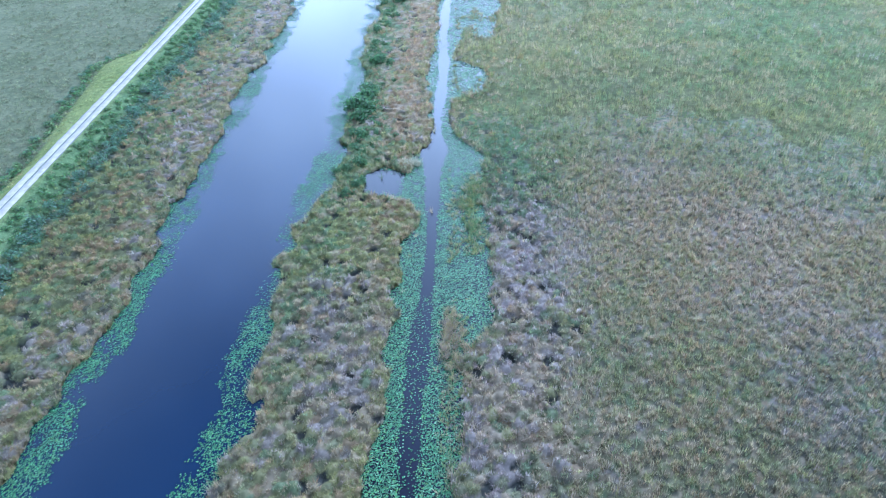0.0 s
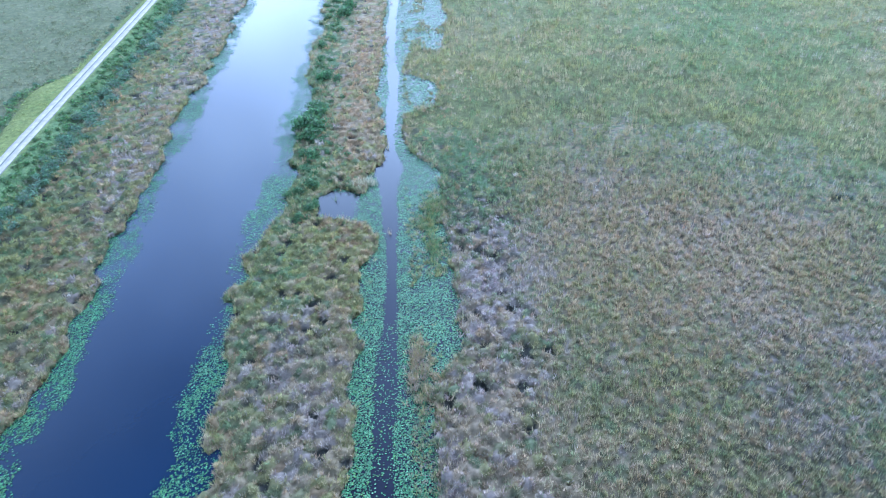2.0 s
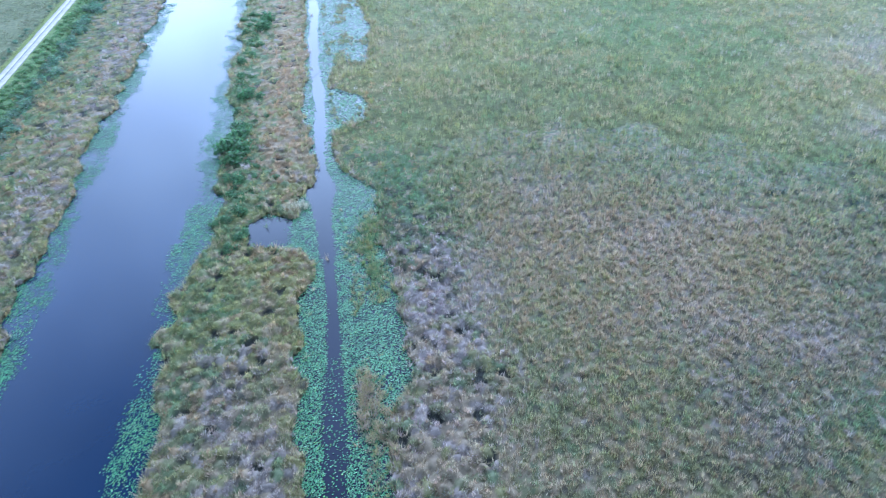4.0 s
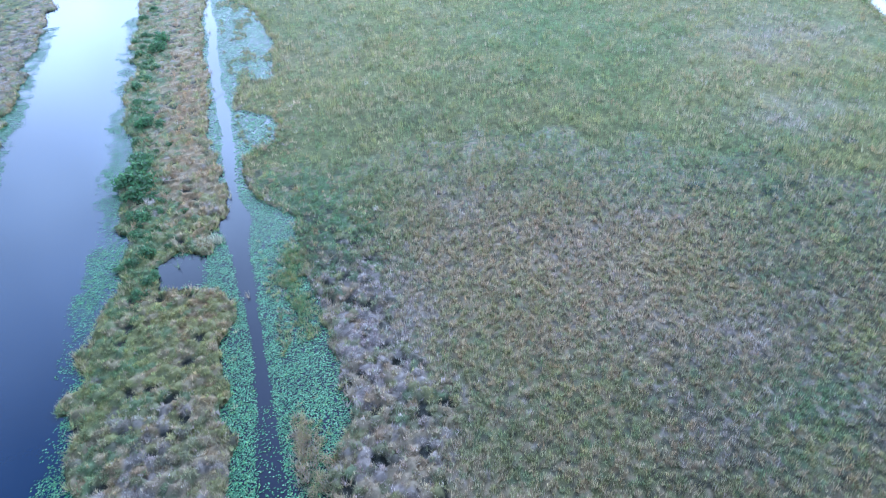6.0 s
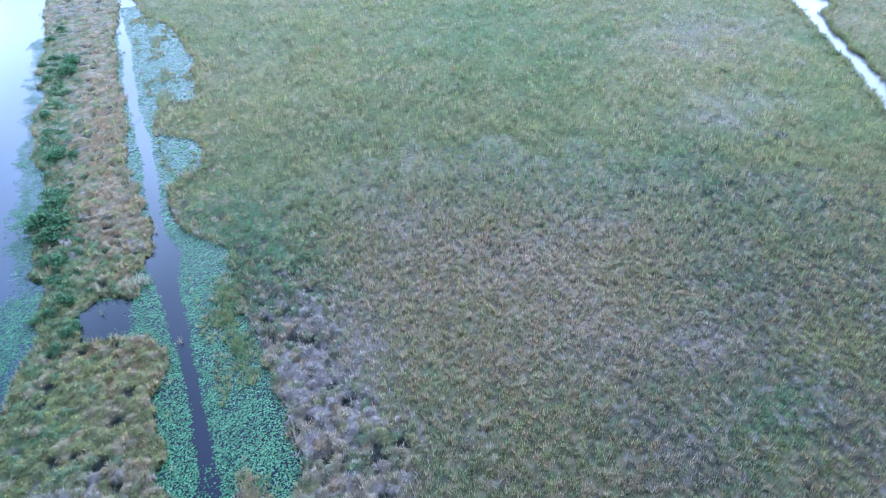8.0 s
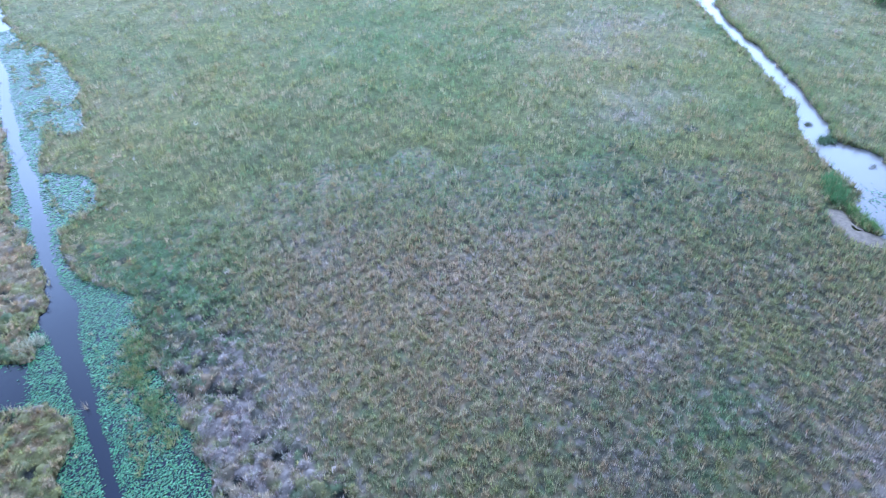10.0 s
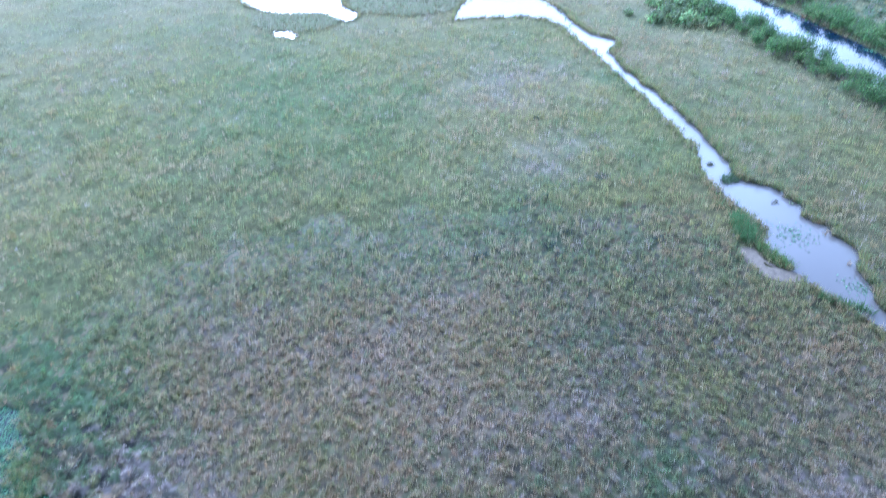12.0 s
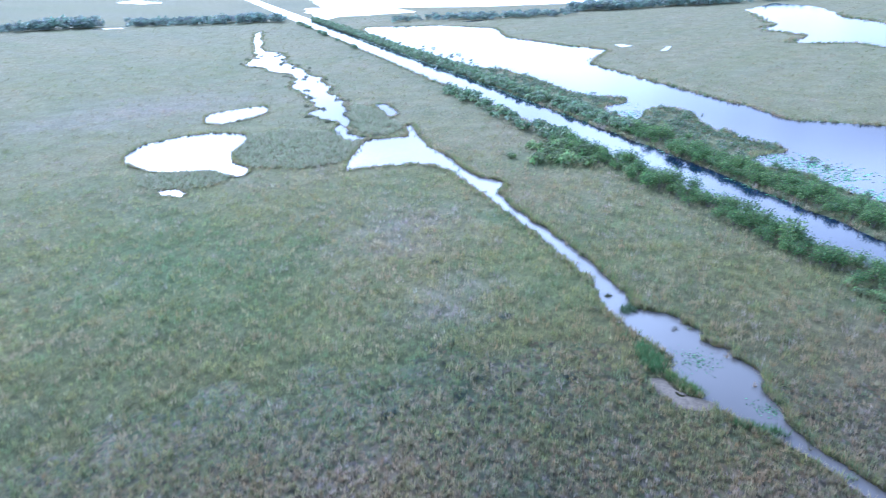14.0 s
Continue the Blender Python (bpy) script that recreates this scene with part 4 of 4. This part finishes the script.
WILLOW = [(0.098, 0.180, 0.060), (0.130, 0.215, 0.070), (0.172, 0.240, 0.084), (0.080, 0.140, 0.060)]
BRIGHT = [(0.080, 0.160, 0.068), (0.105, 0.185, 0.078), (0.085, 0.140, 0.072)]
# Far trees: leaf colour paled and greyed in place of haze.
HAZED_WOODS = [(0.155, 0.215, 0.165), (0.180, 0.235, 0.185), (0.200, 0.245, 0.205)]


def shrub(name, seed, radius, height, tints, label, category="shrub", count=420, leaf=0.3, trunk=False):
    """A many-stemmed shrub, or a tree on one trunk, with an uneven crown."""
    g = np.random.default_rng(seed)
    root = tagged(new(name), label, category)
    lobes = []
    for k in range(3 if trunk else 5):
        a, q = g.uniform(0, 6.28), radius * g.uniform(0.1, 0.62)
        top = height * g.uniform(0.62, 0.86)
        x, y = q * math.cos(a), q * math.sin(a)
        if trunk and k == 0:
            part("trunk", stem([(0, 0, -0.2), (0.05 * height, 0, height * 0.4), (0.02 * height, 0.03 * height, height * 0.8)], 0.035 * height, 0.012 * height), BARK, root)
        part("limb" if trunk else "stem", stem([(x * 0.15, y * 0.15, height * 0.3 if trunk else -0.2), (x * 0.6, y * 0.6, top * 0.6), (x, y, top)], 0.02 * height, 0.006 * height), BARK, root)
        lobes.append((x, y, top * 0.72, radius * g.uniform(0.42, 0.68)))
        lobes.append((x * 1.35, y * 1.35, top * 0.45, radius * g.uniform(0.34, 0.5)))
    v, t, c = leaves(g, lobes, count, leaf, tints)
    crown = new("crown", mesh_of("crown", v, t, c, LEAF))
    crown.parent = root
    return root


def scatter(kinds, places, rng, group):
    """Copies of the given shrubs at (x, y, z, scale)."""
    used = set()
    for px, py, pz, s in places:
        k = int(rng.integers(0, len(kinds)))
        m = Matrix.Translation((px, py, pz)) @ Matrix.Rotation(rng.uniform(0, 6.28), 4, "Z") @ Matrix.Diagonal((s * rng.uniform(0.85, 1.15), s * rng.uniform(0.85, 1.15), s * rng.uniform(0.85, 1.15), 1))
        if k not in used:
            used.add(k)
            kinds[k].matrix_basis = m
            tagged(kinds[k], group=group)
        else:
            o = copy_thing(kinds[k], Matrix())
            o.matrix_basis = m
            tagged(o, group=group)


VERGE_LEAVES = [(0.090, 0.180, 0.062), (0.128, 0.210, 0.074), (0.100, 0.150, 0.085), (0.160, 0.215, 0.090)]
willows = [shrub("willow_shrub", 200 + k, 3.0, 4.3 + 0.4 * (k % 3), WILLOW, "ragged green willow shrub on the eastern canal bank", count=640, leaf=0.21) for k in range(5)]
row, beyond = [], []


def plant(s, o, size):
    if s > 240 and rng.uniform() < (0.45 if o < 115 else 0.25):
        return
    (row if s < 225 else beyond).append((*east(s + rng.uniform(-1, 1), o), -0.1, size))


for s in np.arange(70, 900, 2.6):
    if fbm(np.array([s]), np.array([0.0]), 30, 111)[0] > (0.5 if s > 330 else 0.3) or s < 260:
        plant(s, 107.2 + rng.uniform(-1.0, 1.2), rng.uniform(0.8, 1.2))
        if s < 330 and rng.uniform() < 0.8:
            plant(s, 103.6 + rng.uniform(-1.6, 1.2), rng.uniform(0.6, 1.0))
for s in np.arange(70, 900, 2.8):
    if abs(s - 205) > 4:
        plant(s, 128.4 + 2.2 * (s > 200) + rng.uniform(-0.8, 1.2), rng.uniform(0.6, 1.0))
        plant(s, 132.0 + 2.0 * (s > 200) + rng.uniform(-0.8, 1.6), rng.uniform(0.8, 1.15))
        if rng.uniform() < 0.75:
            plant(s, 135.0 + 2.0 * (s > 200) + rng.uniform(-1.0, 2.0), rng.uniform(0.6, 0.95))
        if rng.uniform() < 0.35:
            plant(s, 140.0 + 2.0 * (s > 200) + rng.uniform(-1.5, 3.0), rng.uniform(0.4, 0.7))
row = [p for p in row if not in_water(np.array([p[0]]), np.array([p[1]]))[0]]
scatter(willows, row, rng, "shrubs along the eastern canal")


def thicket(name, places, radius, height, count, leaf, tints, label, rng):
    """Far shrubs or trees joined into one leafy mass."""
    vs, ts, cs, base = [], [], [], 0
    for px, py, pz, size in places:
        lobes = []
        for _ in range(6):
            a, q = rng.uniform(0, 6.28), radius * size * rng.uniform(0.1, 0.75)
            lobes.append((q * math.cos(a), q * math.sin(a), height * size * rng.uniform(0.25, 0.7), radius * size * rng.uniform(0.4, 0.6)))
        v, t, c = leaves(rng, lobes, count, leaf * size, tints)
        vs.append(v + [px, py, pz])
        ts.append(t + base)
        cs.append(c)
        base += len(v)
    tagged(new(name, mesh_of(name, np.concatenate(vs), np.concatenate(ts), np.concatenate(cs), LEAF)), label, "shrubs", kind="stuff")


# Willow leaves again, lightened to imitate haze over the far banks.
HAZED_WILLOW = [(0.155, 0.235, 0.115), (0.190, 0.255, 0.135), (0.215, 0.260, 0.160), (0.150, 0.210, 0.120)]
thicket("willow_thicket", beyond, 2.8, 3.8, 95, 0.7, HAZED_WILLOW, "far green willow thickets lining both canal banks, paled for haze", rng)
scrub = []
for s in np.arange(110, 520, 0.27):
    o = rng.uniform(134, 172)
    px, py = east(s, o)
    alone = o < 160 and rng.uniform() < 0.07
    if alone or not in_water(np.array([px, px + 2, px - 2]), np.array([py, py + 2, py - 2])).any():
        scrub.append((px, py, -0.1, rng.uniform(0.35, 0.8)))
SCRUB = [(0.13, 0.190, 0.095), (0.17, 0.200, 0.125), (0.105, 0.175, 0.075), (0.19, 0.20, 0.15)]
thicket("reed_thicket", scrub, 2.8, 2.0, 90, 0.42, SCRUB, "grey-brown reeds and scrub between canal and lagoon", rng)
PALE = [(0.185, 0.265, 0.105), (0.215, 0.280, 0.115), (0.155, 0.225, 0.100)]
pale = [shrub("pale_shrub", 230 + k, 2.0, 1.6, PALE, "low pale green shrub in the marsh", count=300, leaf=0.3) for k in range(2)]
row = [(193 + rng.normal(0, 6), 133 + rng.normal(0, 8), -0.1, rng.uniform(1.0, 1.8)) for _ in range(34)] + [(140 + rng.normal(0, 4), 38 + rng.normal(0, 3), -0.1, rng.uniform(0.6, 1.0)) for _ in range(10)]
row = [p for p in row if not in_water(np.array([p[0]]), np.array([p[1]]))[0]]
scatter(pale, row, rng, "low shrubs of the eastern marsh")
bright = [shrub("green_shrub", 240 + k, 2.0, 1.7, BRIGHT, "bright green shrub among brown grass between the waters", count=420, leaf=0.26) for k in range(2)]
bushes = [(-13.9, 120.4, 0, 1.0), (-13.4, 117.2, 0, 1.3), (-14.8, 113.6, 0, 1.4), (-12.6, 111.4, 0, 1.2), (-13.9, 108.6, 0, 1.1), (-13.0, 134, 0, 1.0), (-10.9, 133.2, 0, 0.7),
          (-13.2, 102.4, 0, 0.8), (-11.9, 93.0, 0, 0.7), (-11.6, 172, 0, 1.1), (-10.6, 178, 0, 1.2), (-15.4, 152, 0, 0.8)]
for _ in range(64):
    bushes.append((-12.8 + rng.normal(0, 1.9), rng.uniform(84, 126), 0, rng.uniform(0.25, 0.5)))
for _ in range(46):
    bushes.append((-14.6 + rng.normal(0, 1.2), rng.uniform(126, 205), 0, rng.uniform(0.3, 0.65)))
bushes = [p for p in bushes if not in_water(np.array([p[0]]), np.array([p[1]]))[0]]
scatter(bright, bushes, rng, "shrubs between canal and channel")
SHADY = [(0.092, 0.165, 0.092), (0.120, 0.190, 0.112), (0.155, 0.205, 0.145), (0.080, 0.140, 0.090)]
dull = [shrub("levee_shrub", 260 + k, 1.9, 1.3, SHADY, "dense blue-green shrub at the levee's foot", count=320, leaf=0.2) for k in range(3)]
row, low = [], []
for s in np.arange(58, 225, 2.1):
    for _ in range(6):
        low.append((rng.uniform(-61.0, -57.4), s + rng.uniform(-1, 1), 0.0, rng.uniform(0.25, 0.5)))
    row.append((-56.4 + rng.normal(0, 0.8), s, 0.05, rng.uniform(0.5, 0.95)))
    if rng.uniform() < 0.75:
        row.append((-55.0 + rng.normal(0, 0.9), s + 0.8, 0.0, rng.uniform(0.45, 1.0)))
    foot_x = -float(levee_west(np.array(s)))
    if s < 142:
        low.append((foot_x - rng.uniform(-0.6, 1.6), s, 0.0, rng.uniform(0.35, 0.7)))
        low.append((foot_x - rng.uniform(-0.8, 0.6), s + 1.0, 0.0, rng.uniform(0.25, 0.5)))
    if rng.uniform() < 0.5:
        row.append((foot_x - rng.uniform(0.0, 1.2) - 1.2 * (s < 138), s + 0.5, 0.0, rng.uniform(0.25, 0.5)))
low = [(px, py, float(levee(np.array([px]), np.array([py]))[0]) - 0.15 + pz, size) for px, py, pz, size in low]
thicket("levee_herbs", low, 1.9, 0.9, 110, 0.34, VERGE_LEAVES, "low bright green herbs and brush on the levee's slopes", rng)
scatter(dull, row, rng, "shrubs along the levee")
row = []
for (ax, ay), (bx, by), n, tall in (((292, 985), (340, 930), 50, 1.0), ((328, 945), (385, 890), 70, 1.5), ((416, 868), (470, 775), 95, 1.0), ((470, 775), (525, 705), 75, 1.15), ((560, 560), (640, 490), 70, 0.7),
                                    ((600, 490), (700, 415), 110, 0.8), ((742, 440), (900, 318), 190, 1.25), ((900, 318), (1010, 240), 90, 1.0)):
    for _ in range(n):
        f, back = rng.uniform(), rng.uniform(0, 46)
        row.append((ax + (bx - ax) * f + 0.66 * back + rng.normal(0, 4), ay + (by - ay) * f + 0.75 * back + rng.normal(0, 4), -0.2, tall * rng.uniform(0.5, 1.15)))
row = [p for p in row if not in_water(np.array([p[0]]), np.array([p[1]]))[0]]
thicket("far_woods", row, 6.5, 9.0, 100, 1.25, HAZED_WOODS, "far line of trees across the marsh, greyed with painted haze", rng)


# ---- small things by the stream ----
def clump(name, x, y, rx, ry, n, height, tint, label, rng, turn=0.0):
    a, r = rng.uniform(0, 6.28, n), np.sqrt(rng.uniform(0, 1, n))
    u, w = rx * r * np.cos(a), ry * r * np.sin(a)
    ct, st = math.cos(turn), math.sin(turn)
    px, py = x + ct * u - st * w, y + st * u + ct * w
    tints = np.array(tint) * rng.uniform(0.75, 1.25, (n, 1))
    v, t, c = tufts(px, py, np.full(n, -0.1), height * rng.uniform(0.7, 1.15, n), np.full(n, 0.09), tints, 9, rng, 0.8)
    tagged(new(name, mesh_of(name, v, t, c, GRASS)), label, "reeds")


clump("reed_clump", 98.7, 61.0, 1.5, 4.0, 150, 1.9, (0.085, 0.160, 0.060), "dense bright green reed clump on the stream bank", rng, -0.75)
clump("reed_clump", 95.1, 54.4, 0.9, 3.2, 80, 1.6, (0.105, 0.170, 0.055), "bright green reed clump on the marl spit", rng, -0.35)
clump("reed_clump", 91.7, 43.2, 0.7, 3.4, 60, 1.3, (0.08, 0.140, 0.050), "green reed fringe along the stream", rng, 0.25)
clump("grass_islet", 111.2, 70.4, 1.9, 1.2, 60, 1.2, (0.08, 0.120, 0.060), "small grassy islet in the stream", rng)
clump("grass_islet", 113.6, 75.6, 0.6, 0.5, 14, 0.7, (0.09, 0.10, 0.06), "tiny grass tussock standing in the stream", rng)
clump("grass_islet", 109.3, 61.8, 0.7, 0.4, 12, 0.5, (0.10, 0.10, 0.07), "tiny dead tussock standing in the stream", rng)


poly = BANKS["back_water"]
g = np.random.default_rng(77)
for k in range(0, len(poly), 3):
    ix, iy = poly[k] + g.normal(0, 2.5, 2)
    if iy < 460 and g.uniform() < 0.55:
        clump("grass_islet", ix, iy, g.uniform(1.0, 3.2), g.uniform(0.8, 2.0), 26, 1.2, (0.13, 0.14, 0.085), "ragged grass islet in the bright shallows", g, 1.0)
clump("pale_tussock", -3.9, 93.0, 1.7, 1.2, 60, 1.3, (0.33, 0.32, 0.22), "pale straw-coloured tussock beside the small pond", rng)
for tx, ty, tr in ((20.2, 62.6, 1.0), (20.4, 61.6, 0.6), (8.6, 57.0, 0.8), (82.0, 89.2, 1.3), (84.6, 87.4, 0.8), (96.6, 85.7, 1.2), (75.0, 77.2, 1.2), (73.8, 74.8, 0.9), (79.4, 77.8, 1.0), (66.0, 82.4, 0.9),
                   (64.6, 82.6, 0.9), (69.5, 79.6, 0.7), (66.7, 59.1, 1.0), (65.4, 58.0, 0.9), (87.1, 67.7, 1.0), (67.9, 71.7, 0.8), (61.8, 62.4, 1.1), (59.9, 69.7, 0.8), (57.3, 64.3, 0.8), (57.7, 48.8, 0.8),
                   (51.1, 42.0, 0.9), (32.4, 46.6, 0.9), (50.1, 47.9, 0.8), (107.2, 110.3, 0.9), (40.8, 78.7, 0.8)):
    clump("dark_tussock", tx, ty, tr, tr * 0.8, int(16 * tr), 0.75, (0.078, 0.100, 0.082), "dark green tussock standing out of the sawgrass", rng)


def spit():
    pts = SPIT
    mid = pts.mean(0)
    rings, faces = [], []
    for f, z in ((1.0, -0.05), (0.85, 0.05), (0.5, 0.09), (0.15, 0.1)):
        rings.append(np.c_[mid + (pts - mid) * f, np.full(len(pts), z) + 0.05 * fbm(pts[:, 0], pts[:, 1], 0.8, 59)])
    n = len(pts)
    for k in range(3):
        i = np.arange(n) + k * n
        j = np.roll(np.arange(n), -1) + k * n
        faces.append(np.c_[i, j, j + n, i + n])
    me = mesh_of("marl_spit", np.concatenate(rings), np.concatenate(faces), None, SAND, True)
    tagged(new("marl_spit", me), "bare pale marl spit at the stream's edge", "sand spit")


spit()
